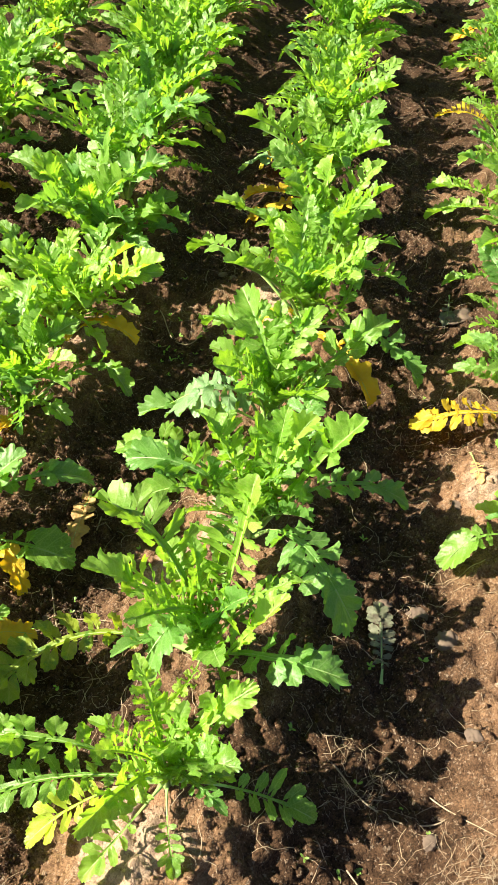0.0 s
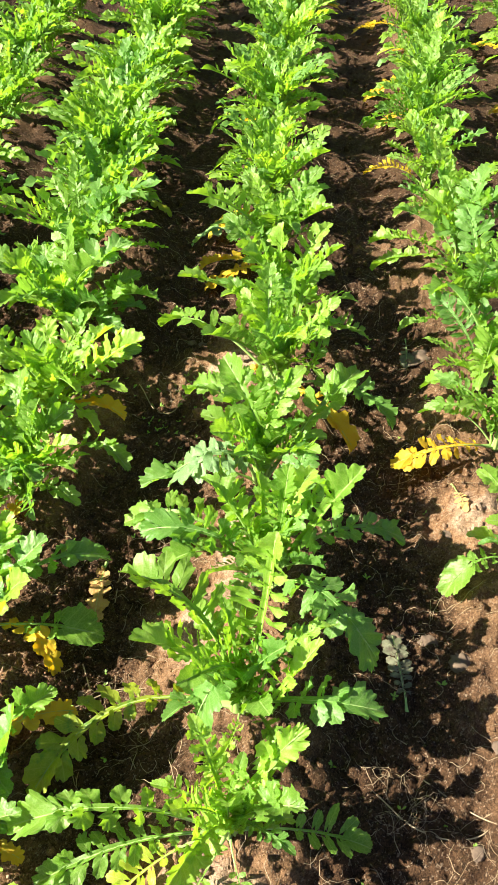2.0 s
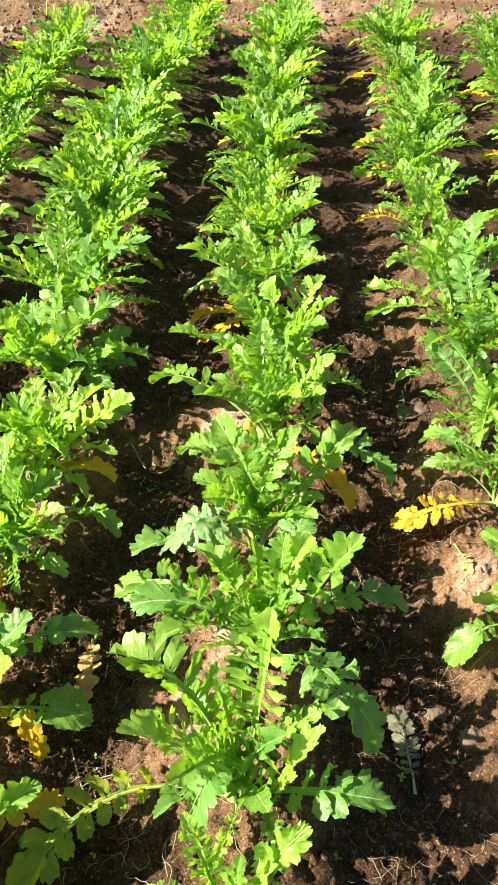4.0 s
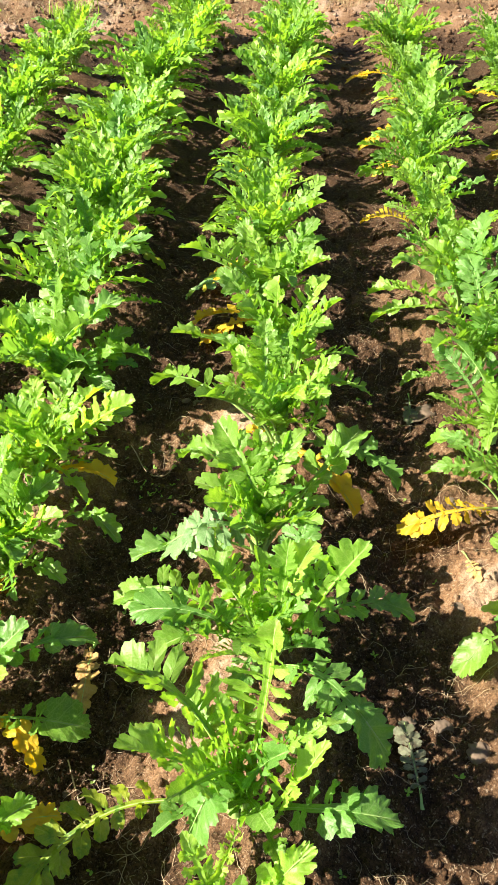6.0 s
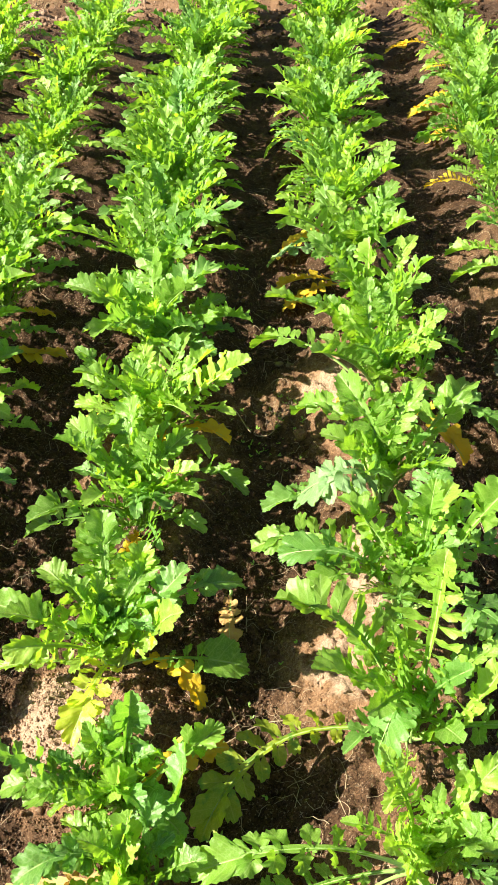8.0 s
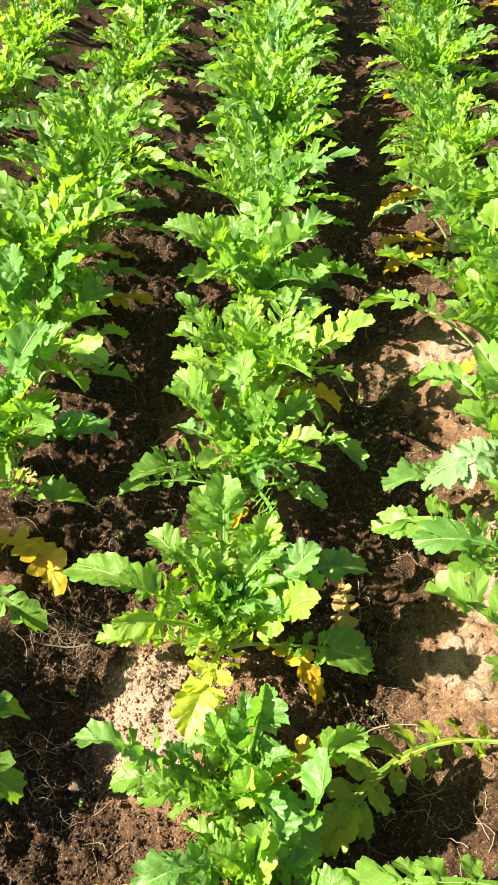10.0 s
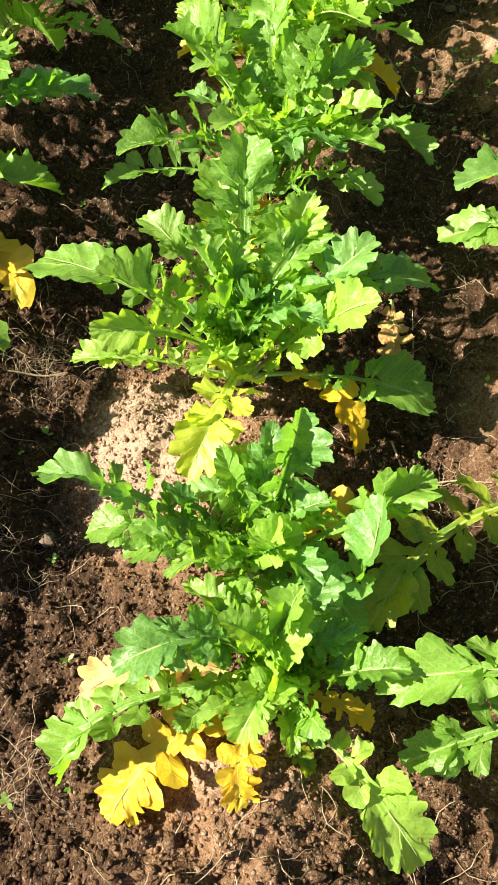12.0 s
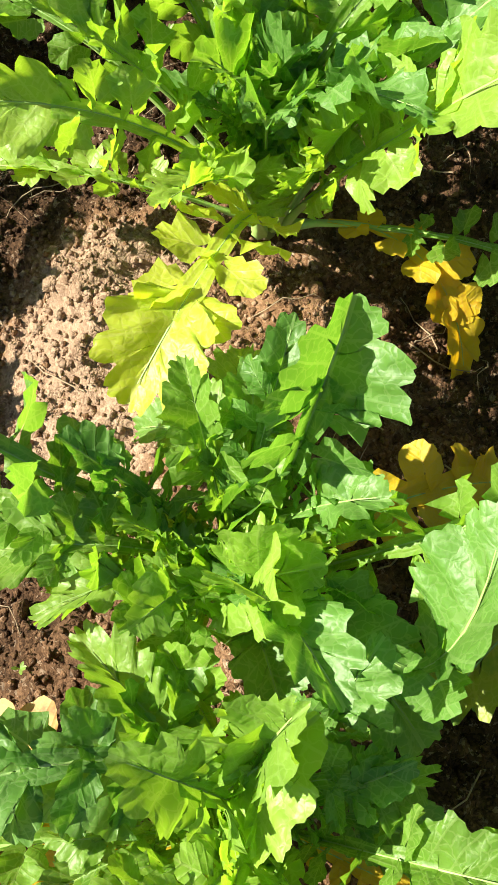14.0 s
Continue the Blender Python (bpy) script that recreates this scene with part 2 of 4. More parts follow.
def dry_and_sunlit(x, y):
    """How pale the soil is: dry crust in patches, mostly on the ridges, with sunlit spots and the shade of the far soil
    painted in.
    """
    # darker past y = 2: shade between the far rows is put into the colour
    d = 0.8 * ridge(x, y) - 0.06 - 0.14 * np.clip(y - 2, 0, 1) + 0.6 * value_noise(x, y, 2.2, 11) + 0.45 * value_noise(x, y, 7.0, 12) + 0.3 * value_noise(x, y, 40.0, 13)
    for sx, sy, r in DRY_SUNLIT_SPOTS:
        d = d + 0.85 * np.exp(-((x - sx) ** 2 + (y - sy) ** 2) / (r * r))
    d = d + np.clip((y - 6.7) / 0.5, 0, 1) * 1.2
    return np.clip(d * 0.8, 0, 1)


def spread(lo, hi, step, reach, growth):
    core = list(np.arange(lo, hi, step))
    up, down, s = [hi], [lo], step
    while up[-1] < hi + reach:
        s *= growth
        up.append(up[-1] + s)
        down.append(down[-1] - s)
    return np.array(down[:0:-1] + core + up)


gx = spread(-0.82, 0.9, 0.0068, 70.0, 1.045)
gy = np.concatenate([-np.cumsum(0.006 * 1.12 ** np.arange(1, 65))[::-1] + 0.2, np.arange(0.2, 1.6, 0.0068)])
far, s = [gy[-1]], 0.006
while far[-1] < 80:
    s *= 1.0105 if far[-1] < 9.0 else 1.08
    far.append(far[-1] + s)
gy = np.concatenate([gy, far[1:]])
GX, GY = np.meshgrid(gx, gy)
GZ = ground_height(GX, GY)
mesh = bpy.data.meshes.new("ground")
nx, ny = len(gx), len(gy)
idx = np.arange(nx * ny).reshape(ny, nx)
quads = np.stack([idx[:-1, :-1], idx[:-1, 1:], idx[1:, 1:], idx[1:, :-1]], -1).reshape(-1, 4)
mesh.vertices.add(nx * ny)
mesh.vertices.foreach_set("co", np.stack([GX, GY, GZ], -1).ravel())
mesh.loops.add(quads.size)
mesh.loops.foreach_set("vertex_index", quads.ravel())
mesh.polygons.add(len(quads))
mesh.polygons.foreach_set("loop_start", np.arange(0, quads.size, 4))
mesh.update()
mesh.polygons.foreach_set("use_smooth", np.ones(len(quads), bool))
mesh.attributes.new("dry", "FLOAT", "POINT").data.foreach_set("value", dry_and_sunlit(GX, GY).ravel())
mesh.materials.append(SOIL)
tagged(new("ground", mesh), "brown crumbly loam ridged in planted rows", "soil", kind="structure")


def ground_at(x, y):
    return float(ground_height(np.array([x]), np.array([y]))[0])


# ---- leaves ----
class Flat:
    """A leaf laid out flat, of length 1 along x: arrays of points, faces and texture coordinates."""

    def __init__(self):
        self.co, self.faces, self.uv, self.mat, self.count = [], [], [], [], 0

    def sheet(self, grid, uv, mat):
        r, c = grid.shape[:2]
        i = np.arange(r * c).reshape(r, c) + self.count
        self.co.append(grid.reshape(-1, 3))
        self.uv.append(uv.reshape(-1, 2))
        f = np.stack([i[:-1, :-1], i[:-1, 1:], i[1:, 1:], i[1:, :-1]], -1).reshape(-1, 4)
        self.faces.append(f)
        self.mat.append(np.full(len(f), mat))
        self.count += r * c

    def done(self):
        self.co, self.faces = np.concatenate(self.co), np.concatenate(self.faces)
        self.uv, self.mat = np.concatenate(self.uv), np.concatenate(self.mat)
        return self


def lobe(flat, rng, x, y, angle, length, half, teeth, per, nu, tooth=0.06, ruffle=0.01, neck=0.5, square=2.5, egg=0.1, lift=0.0, roll=0.0, curl=0.0, cup=0.2, waves=2.0, notches=(), cut=0.0):
    """One rounded lobe of a leaf blade, from (x, y) along angle: rays run from its foot out to a scalloped and ruffled edge."""
    n = teeth * per + 1
    reach = radians(150)
    phi = np.linspace(-reach, reach, n) + rng.normal(0, (0.25 if per > 2 else 0.3) * reach / n, n)
    c, s = np.cos(phi), np.sin(phi)
    px, py = np.sign(c) * np.abs(c) ** (2 / square), np.sign(s) * np.abs(s) ** (2 / square)
    ex, ey = 0.5 * length * (1 + px), half * py * (1 + egg * px)
    saw = np.abs(np.sin(np.pi * np.linspace(0, teeth, n) + rng.uniform(-0.2, 0.2))) ** 0.8 - 0.6
    if per == 1:
        saw = np.where(np.arange(n) % 2, 0.4, -0.5)
    size = np.repeat(rng.uniform(0.5, 1.4, teeth + 1), per)[:n] * (1.0 if per > 2 else 0.7)
    out = 1 + saw * size * tooth * 2 + 0.05 * np.sin(phi * 2.3 + rng.uniform(0, 6.28))
    for at in notches:
        for sign in (-1, 1):
            out = out - cut * rng.uniform(0.6, 1.2) * np.exp(-((phi - sign * (at + rng.uniform(-0.12, 0.12))) / 0.13) ** 2)
    ex, ey = 0.42 * length + (ex - 0.42 * length) * out, ey * out
    u = np.linspace(0, 1, nu)[:, None]
    foot = np.clip(0.8 * ex - 0.16 * length, 0, None)
    a = foot[None, :] * (1 - u) + ex[None, :] * u
    b = ey[None, :] * u + (neck * half * np.sin(phi) * np.clip(1 - 4 * foot / length, 0, 1))[None, :] * (1 - u) * 0.6
    ph, k = rng.uniform(0, 6.28, 4), waves * rng.uniform(0.8, 1.25)
    far, wide = a / length, np.abs(b) / half
    # the waves of the margin run outwards between the side veins
    vein = far - 0.45 * wide + np.where(b < 0, ph[0], ph[1])
    h = ruffle * wide ** 1.7 * (np.sin(2.2 * k * vein) + 0.7 * np.sin(5.3 * k * vein + ph[2])) + 0.5 * ruffle * u ** 6 * np.sin(7.0 * k * phi + ph[3])[None, :]
    h = h + cup * rng.uniform(0.3, 1.2) * np.abs(b) - length * curl * far ** 2 + lift * far * length
    h = h + 0.02 * length * np.sin(far * 13 + np.abs(b) / half * 4 + ph[3]) * u * (1 - u) * 2
    uv = np.stack([far, 0.5 + 0.5 * np.clip(b / (half * 1.12), -0.98, 0.98)], -1)
    b, h = b * math.cos(roll) - h * math.sin(roll), b * math.sin(roll) + h * math.cos(roll)
    ca, sa = math.cos(angle), math.sin(angle)
    flat.sheet(np.stack([x + a * ca - b * sa, y + a * sa + b * ca, h], -1), uv, 0)


STYLES = {
    # pairs of side lobes, where they start, their length and their width against their spacing, the end lobe's length and half width, the strip along the rib,
    # ruffle, teeth, slant at foot and top, how far the lobes turn about themselves, notches in the end lobe
    "fern": dict(loose=0.35, pairs=10, first=0.15, side=0.140, fat=0.5, end=0.12, wide=0.055, wing=0.018, ruffle=0.007, tooth=0.09, slant=(80, 56), roll=0.6, cut=0.1, square=2.3),
    "broad": dict(loose=0.8, pairs=5, first=0.22, side=0.130, fat=0.47, end=0.27, wide=0.110, wing=0.026, ruffle=0.015, tooth=0.06, slant=(80, 56), roll=0.5, cut=0.26, square=2.3),
    "round": dict(loose=0.8, pairs=3, first=0.26, side=0.125, fat=0.44, end=0.36, wide=0.150, wing=0.028, ruffle=0.016, tooth=0.045, slant=(82, 60), roll=0.45, cut=0.2, square=2.2),
    "curly": dict(loose=1.2, pairs=6, first=0.18, side=0.135, fat=0.52, end=0.24, wide=0.100, wing=0.030, ruffle=0.026, tooth=0.075, slant=(80, 54), roll=0.8, cut=0.26, square=2.2),
    "pinnate": dict(loose=0.5, pairs=7, first=0.18, side=0.135, fat=0.49, end=0.19, wide=0.085, wing=0.022, ruffle=0.012, tooth=0.07, slant=(80, 54), roll=0.6, cut=0.2, square=2.4),
    "oak": dict(loose=0.8, pairs=4, first=0.20, side=0.130, fat=0.50, end=0.27, wide=0.110, wing=0.055, ruffle=0.010, tooth=0.035, slant=(76, 50), roll=0.12, cut=0.3, square=2.2),
    "lyre": dict(loose=0.7, pairs=3, first=0.34, side=0.110, fat=0.40, end=0.37, wide=0.160, wing=0.012, ruffle=0.012, tooth=0.045, slant=(84, 62), roll=0.5, cut=0.14, square=2.3),
    "ash": dict(loose=0.6, pairs=4, first=0.38, side=0.150, fat=0.38, end=0.24, wide=0.070, wing=0.008, ruffle=0.006, tooth=0.05, slant=(76, 52), roll=0.4, cut=0.08, square=2.2),
}


def blade(flat, rng, s, fine):
    """A lyre-shaped blade: pairs of rounded, toothed lobes along a winged rib, growing towards a larger one at the end."""
    n, start, stop = s["pairs"] if fine else s["pairs"] + 2, s["first"], 1 - s["end"] * (0.9 if fine else 0.6)
    gap = (stop - start) / n
    teeth, per, nu = (7, 3, 3) if fine else (8, 1, 2)
    loose, turned, raised = s["loose"], s["roll"] * rng.uniform(0.3, 1.2), rng.uniform(-0.05, 0.35)
    for i in range(n):
        f = (i + 0.5) / n
        long = s["side"] * (0.35 + 0.65 * math.sin(math.pi / 2 * min(f / 0.62, 1.0)))
        if n > 7:
            long *= 1 - 0.35 * max(0.0, (f - 0.6) / 0.4)
        for sign in (-1, 1):
            slant = s["slant"][0] + (s["slant"][1] - s["slant"][0]) * f + rng.uniform(-9, 9) * loose
            length = long * (1 + rng.uniform(-0.18, 0.15) * loose) * (1.0 if fine else 0.94)
            half = gap * s["fat"] * (0.85 if n > 6 else 1.0) * (0.72 + 0.36 * f) * (1 + rng.uniform(-0.12, 0.15) * loose)
            lobe(flat, rng, start + gap * (i + 0.5 + rng.uniform(-0.22, 0.22) * loose + 0.12 * sign), sign * 0.003, sign * radians(slant), length, half, teeth, per, nu, s["tooth"] * 1.3, s["ruffle"], 0.72, s["square"] if fine else 2.7,
                 0.12, raised + rng.normal(0, 0.2) * loose, -sign * (turned + rng.normal(0, 0.35) * loose), rng.uniform(-0.1, 0.35), 0.15)
    teeth, per, nu = ((22 if s["end"] > 0.2 else 11), 3, 5) if fine else ((17 if s["end"] > 0.2 else 11), 1, 2 if fine is None else 4)
    end, wide, tooth = (s["end"], s["wide"], s["tooth"] * 0.8) if fine else (s["end"] * 0.66, s["wide"] * 0.75, s["tooth"] * 2.2)
    lobe(flat, rng, 1 - end, 0, 0, end, wide, teeth, per, nu, tooth, s["ruffle"], 0.45, 2.1, -0.1, 0.0, rng.uniform(-0.2, 0.2), rng.uniform(0.0, 0.25), 0.35, 2.6, (0.75, 1.4, 2.0), s["cut"])
    m, across = (14, 5) if fine else (7, 3)
    u, v = np.linspace(start - 0.04, 1 - end * 0.75, m), np.linspace(-1, 1, across)
    w = s["wing"] * (0.15 + 0.85 * np.linspace(0, 1, m)) + 0.004
    w = w * (1 + 0.15 * np.sin(np.arange(m) * 1.9))
    flat.sheet(np.stack([np.repeat(u[:, None], across, 1), w[:, None] * v[None, :], 0.2 * w[:, None] * np.abs(v)[None, :]], -1), np.stack([np.zeros((m, across)), np.repeat(0.5 + 0.25 * v[None, :], m, 0)], -1), 0)


def flat_leaf(style, seed, fine):
    s, rng, flat = STYLES[style], np.random.default_rng(seed), Flat()
    blade(flat, rng, s, fine)
    # the stalk and rib
    ns, ring = (16, 7) if fine else (8, 4)
    u = np.linspace(0, 1 - s["end"] * 0.2, ns)
    r = 0.0125 * (1 - u) ** 1.1 + 0.0008
    r = r + 0.010 * np.clip(1 - u * 9, 0, 1)
    turn = np.linspace(0, 2 * np.pi, ring)
    grid = np.stack([np.repeat(u[:, None], ring, 1), r[:, None] * np.sin(turn)[None, :], -0.6 * r[:, None] + r[:, None] * np.cos(turn)[None, :] * 0.8], -1)
    flat.sheet(grid, np.zeros((ns, ring, 2)) + 0.5, 1)
    return flat.done()


FLATS = {(style, k, fine): flat_leaf(style, 31 * k + len(style), fine) for style in STYLES for k in range(5) for fine in (None, False, True)}


def leaf(parent, base, tip, rise=0.15, style="broad", colour=None, width=1.0, lean=0.0, twist=0.0, fold=0.1, fine=False, seed=0, label="", name="leaf", mid=None):
    """A leaf bent along an arc from base to tip: through mid, or with rise as the arc's height over the chord.
    lean turns the blade about its rib, twist turns it more towards the tip (degrees), fold lifts its two halves."""
    flat = FLATS[(style, seed % 5, fine)]
    base, tip = np.array(base, float), np.array(tip, float)
    chord = tip - base
    span = np.linalg.norm(chord)
    level = np.array([chord[0], chord[1], 0.0])
    level = level / max(np.linalg.norm(level), 1e-6)
    upward = np.cross(chord / span, np.array([-level[1], level[0], 0.0]))
    if mid is not None:
        mid = np.array(mid, float)
        near, rest = np.linalg.norm(mid - base), np.linalg.norm(tip - mid)
        k = min(max(near / (near + rest), 0.35), 0.7)
        control = (mid - (1 - k) ** 2 * base - k * k * tip) / (2 * k * (1 - k))
        span = max(span, 0.9 * (near + rest))
    else:
        control = base + chord * 0.45 + upward * span * rise * 2
    bumpy = value_noise(flat.co[:, 0] + 3.1 * seed, flat.co[:, 1], 9.0, 40 + seed) + 0.6 * value_noise(flat.co[:, 0], flat.co[:, 1] + 1.7 * seed, 19.0, 50 + seed)
    s = np.clip(flat.co[:, 0], -0.05, 1.08)[:, None]
    place = (1 - s) ** 2 * base + 2 * s * (1 - s) * control + s ** 2 * tip
    along = 2 * (1 - s) * (control - base) + 2 * s * (tip - control)
    along = along / np.maximum(np.linalg.norm(along, axis=1, keepdims=True), 1e-6)
    side = np.cross(np.array([0.0, 0.0, 1.0]) * 0.85 + upward * 0.3, along)
    side = side / np.maximum(np.linalg.norm(side, axis=1, keepdims=True), 1e-6)
    normal = np.cross(along, side)
    a = np.radians(lean + twist * s)
    side, normal = side * np.cos(a) + normal * np.sin(a), normal * np.cos(a) - side * np.sin(a)
    y = flat.co[:, 1:2] * span * width
    z = flat.co[:, 2:3] * span + np.abs(y) * fold + (bumpy * np.clip(np.abs(flat.co[:, 1]) / 0.04, 0, 1))[:, None] * 0.045 * span
    co = place + side * y + normal * z
    # keep the blade above the soil
    co[:, 2] = np.maximum(co[:, 2], ground_height(co[:, 0], co[:, 1]) + 0.006 + 0.02 * np.abs(flat.co[:, 2]))
    co = co - parent_place(parent)
    split = fine and parent is not None
    keep = flat.mat == 0 if split else np.full(len(flat.faces), True)
    ob = sheet_object(name, co, flat, keep, colour or LEAF_GREEN)
    if split:
        stalk = sheet_object("stalk", co, flat, ~keep, colour or LEAF_GREEN)
        stalk.parent = ob
    if parent:
        ob.parent = parent
    if label:
        ob["label"] = label
    return ob


def sheet_object(name, co, flat, keep, colour):
    """The chosen faces of a bent leaf as one mesh."""
    faces = flat.faces[keep]
    used, inverse = np.unique(faces, return_inverse=True)
    me = bpy.data.meshes.new(name)
    me.from_pydata(co[used].tolist(), [], inverse.reshape(faces.shape).tolist())
    me.uv_layers.new(name="UVMap").data.foreach_set("uv", flat.uv[faces.ravel()].ravel())
    me.materials.append(colour)
    me.materials.append(STALK)
    me.polygons.foreach_set("material_index", flat.mat[keep])
    me.polygons.foreach_set("use_smooth", np.ones(len(faces), bool))
    return new(name, me)


def parent_place(parent):
    return np.array(parent.location) if parent else np.zeros(3)


def crown(parent, size):
    """The top of the root, standing a little out of the soil."""
    bm = bmesh.new()
    bmesh.ops.create_uvsphere(bm, u_segments=12, v_segments=8, radius=1.0)
    for v in bm.verts:
        k = 1 + 0.06 * math.sin(5 * math.atan2(v.co.y, v.co.x))
        v.co = Vector((v.co.x * size * k, v.co.y * size * k, v.co.z * size * 1.3))
    me = bpy.data.meshes.new("root_crown")
    bm.to_mesh(me)
    bm.free()
    me.materials.append(CROWN)
    me.polygons.foreach_set("use_smooth", np.ones(len(me.polygons), bool))
    ob = new("root_crown", me)
    ob.parent = parent
    ob["label"] = "pale green root shoulder"


def plant_label(styles, leaves, turning):
    """What sets a plant apart: its yellowed leaves, its feathery or broad leaves, its size."""
    if turning > 1:
        return "bushy green radish plant with several yellowed lower leaves"
    if turning:
        return "green radish plant with one yellowed leaf near the soil"
    if styles.count("fern") * 2 >= len(styles):
        return "radish plant with upright feathery comb-lobed green leaves"
    return "bushy radish plant with broad toothed green leaves" if leaves > 9 else "small radish plant with few lobed green leaves"


YELLOWED = "yellowed dying leaf"


GROWN = []


def set_leaves(ob, seed, fine, placed):
    """Leaves set one by one on a plant: the tip, a point on the way to it, the style, the colour, width, lean, fold."""
    x, y, z = ob.location
    for k, (tip, mid, style, colour, *rest) in enumerate(placed):
        width, lean, fold = (list(rest) + [1.0, 0.0, 0.55][len(rest):])
        az = math.atan2(mid[1] - y, mid[0] - x)
        base = (x + 0.013 * math.cos(az), y + 0.013 * math.sin(az), z + 0.01)
        words = {LEAF_YELLOW: YELLOWED, LEAF_DRY: "withered brown leaf", LEAF_TURNING: "leaf turning yellow with green blotches", LEAF_LEMON: "lemon yellow-green leaf"}.get(colour, "")
        leaf(ob, base, tip, style=style, colour=colour, width=width, lean=lean, fold=fold, fine=fine, seed=seed + k, label=words, mid=mid)


def plant(x, y, leaves=12, size=0.3, seed=0, fine=False, styles=("fern", "broad", "curly"), reach=1.0, colours=None, yellow=0, placed=()):
    """A radish plant: a rosette with upright inner and spreading outer leaves, and those placed one by one:
    the tip, a point on the way to it, the style, the colour, width, lean, fold."""
    rng = random.Random(1000 + seed)
    z = ground_at(x, y)
    if y > 4.4:
        fine = None
    turning = yellow + sum(p[3] in (LEAF_YELLOW, LEAF_TURNING) for p in placed)
    ob = tagged(new("radish_plant"), plant_label(styles, leaves + len(placed), turning), "radish plant", "radish plants in the rows")
    ob.location = (x, y, z)
    crown(ob, 0.012)
    GROWN.append((x, y, ob))
    turn = rng.uniform(0, 6.28)
    palette = colours or (LEAF_GREEN, LEAF_GREEN, LEAF_GREEN, LEAF_GREEN, LEAF_BLUE, LEAF_GREEN, LEAF_PALE, LEAF_PALE, LEAF_BLUE)
    for i in range(leaves):
        f = (i + 0.5) / leaves
        az = turn + i * 2.39996 + rng.uniform(-0.3, 0.3)
        up = radians(80 - (52 if fine else 48) * f ** 0.8 * reach + rng.uniform(-8, 8))
        length = size * rng.uniform(0.78, 1.12) * (0.72 + 0.4 * math.sin(math.pi * min(f * 1.1, 1)))
        d = Vector((math.cos(az) * math.cos(up), math.sin(az) * math.cos(up), math.sin(up)))
        base = Vector((x, y, z + 0.008)) + Vector((math.cos(az), math.sin(az), 0)) * 0.012
        tip = base + d * length
        tip.z = max(tip.z, ground_at(tip.x, tip.y) + 0.015)
        leaf(ob, base, tip, rng.uniform(0.1, 0.26) * (0.55 + f), rng.choice(styles), rng.choice(palette), rng.uniform(0.9, 1.2) * (1.0 if fine else 0.8), rng.uniform(-25, 25), rng.uniform(-40, 40),
             rng.uniform(0.1, 0.8), fine, rng.randrange(5))
    for i in range(yellow):
        az = rng.uniform(0, 6.28)
        r = size * rng.uniform(0.5, 0.75)
        tx, ty = x + math.cos(az) * r, y + math.sin(az) * r
        leaf(ob, (x, y, z + 0.01), (tx, ty, ground_at(tx, ty) + 0.03), 0.1, "oak", rng.choice((LEAF_YELLOW, LEAF_YELLOW, LEAF_TURNING)), 0.9, rng.uniform(-20, 20), 0, -0.1, fine, rng.randrange(5), YELLOWED)
    set_leaves(ob, seed, fine, placed)
    return ob


G, U, P, Y, T, L, D, W = LEAF_GREEN, LEAF_BLUE, LEAF_PALE, LEAF_YELLOW, LEAF_TURNING, LEAF_LEMON, LEAF_DRY, LEAF_WHITE

# ---- the row that the walk begins over, nearest plants first ----
plant(0.10, 0.71, 9, 0.27, 1, True, ("curly", "fern"), 0.7, placed=(
    ((0.22, 0.70, 0.12), (0.16, 0.69, 0.14), "curly", G, 1.25),
    ((0.362, 0.673, 0.021), (0.284, 0.692, 0.05), "ash", G, 1.1),
    ((0.223, 0.81, 0.205), (0.168, 0.745, 0.16), "curly", G, 0.8, 10, 0.5),
    ((0.077, 0.784, 0.232), (0.09, 0.745, 0.14), "fern", G, 1.1, 0, 0.3),
    ((-0.288, 0.722, 0.115), (-0.1, 0.72, 0.17), "broad", G, 0.8, 0, 0.1),
    ((-0.245, 0.655, 0.03), (-0.11, 0.69, 0.07), "pinnate", G, 0.9, 0, 0.1),
    ((-0.125, 0.60, 0.02), (-0.04, 0.66, 0.06), "ash", L, 1.1),
    ((-0.019, 0.546, 0.05), (0.04, 0.612, 0.08), "ash", G, 1.2),
    ((0.132, 0.559, 0.04), (0.118, 0.603, 0.06), "ash", G, 1.2)))
grown = plant(0.14, 0.95, 9, 0.3, 2, True, ("fern", "pinnate"), 0.7, placed=(
    ((-0.272, 0.81, 0.03), (-0.13, 0.945, 0.08), "pinnate", T, 0.95, 0, 0.15),
    ((0.2, 0.81, 0.15), (0.175, 0.875, 0.15), "pinnate", G, 1.2, 0, 0.5),
    ((0.05, 1.12, 0.2), (0.09, 1.04, 0.2), "broad", G, 1.1, 0, 0.4),
    ((0.3, 1.03, 0.2), (0.23, 0.99, 0.19), "pinnate", U, 1.1, 0, 0.3),
    ((-0.053, 0.912, 0.385), (0.05, 0.925, 0.29), "broad", G, 0.9, 15, 0.3),
    ((-0.088, 1.145, 0.283), (0.035, 1.075, 0.26), "pinnate", G, 1.35, 20),
    ((0.04, 0.83, 0.2), (0.085, 0.89, 0.25), "round", U, 1.4, 38, -0.1),
    ((0.216, 1.09, 0.425), (0.185, 1.015, 0.24), "fern", P, 1.3, -15, 0.6),
    ((0.285, 0.917, 0.338), (0.215, 0.88, 0.25), "broad", P, 0.75, 0, 0.4)))
set_leaves(grown, 5, True, (
    ((0.402, 0.845, 0.195), (0.29, 0.86, 0.22), "broad", U, 1.2, 0, 0.1),
    ((0.06, 0.80, 0.08), (0.11, 0.86, 0.09), "curly", P, 0.9)))
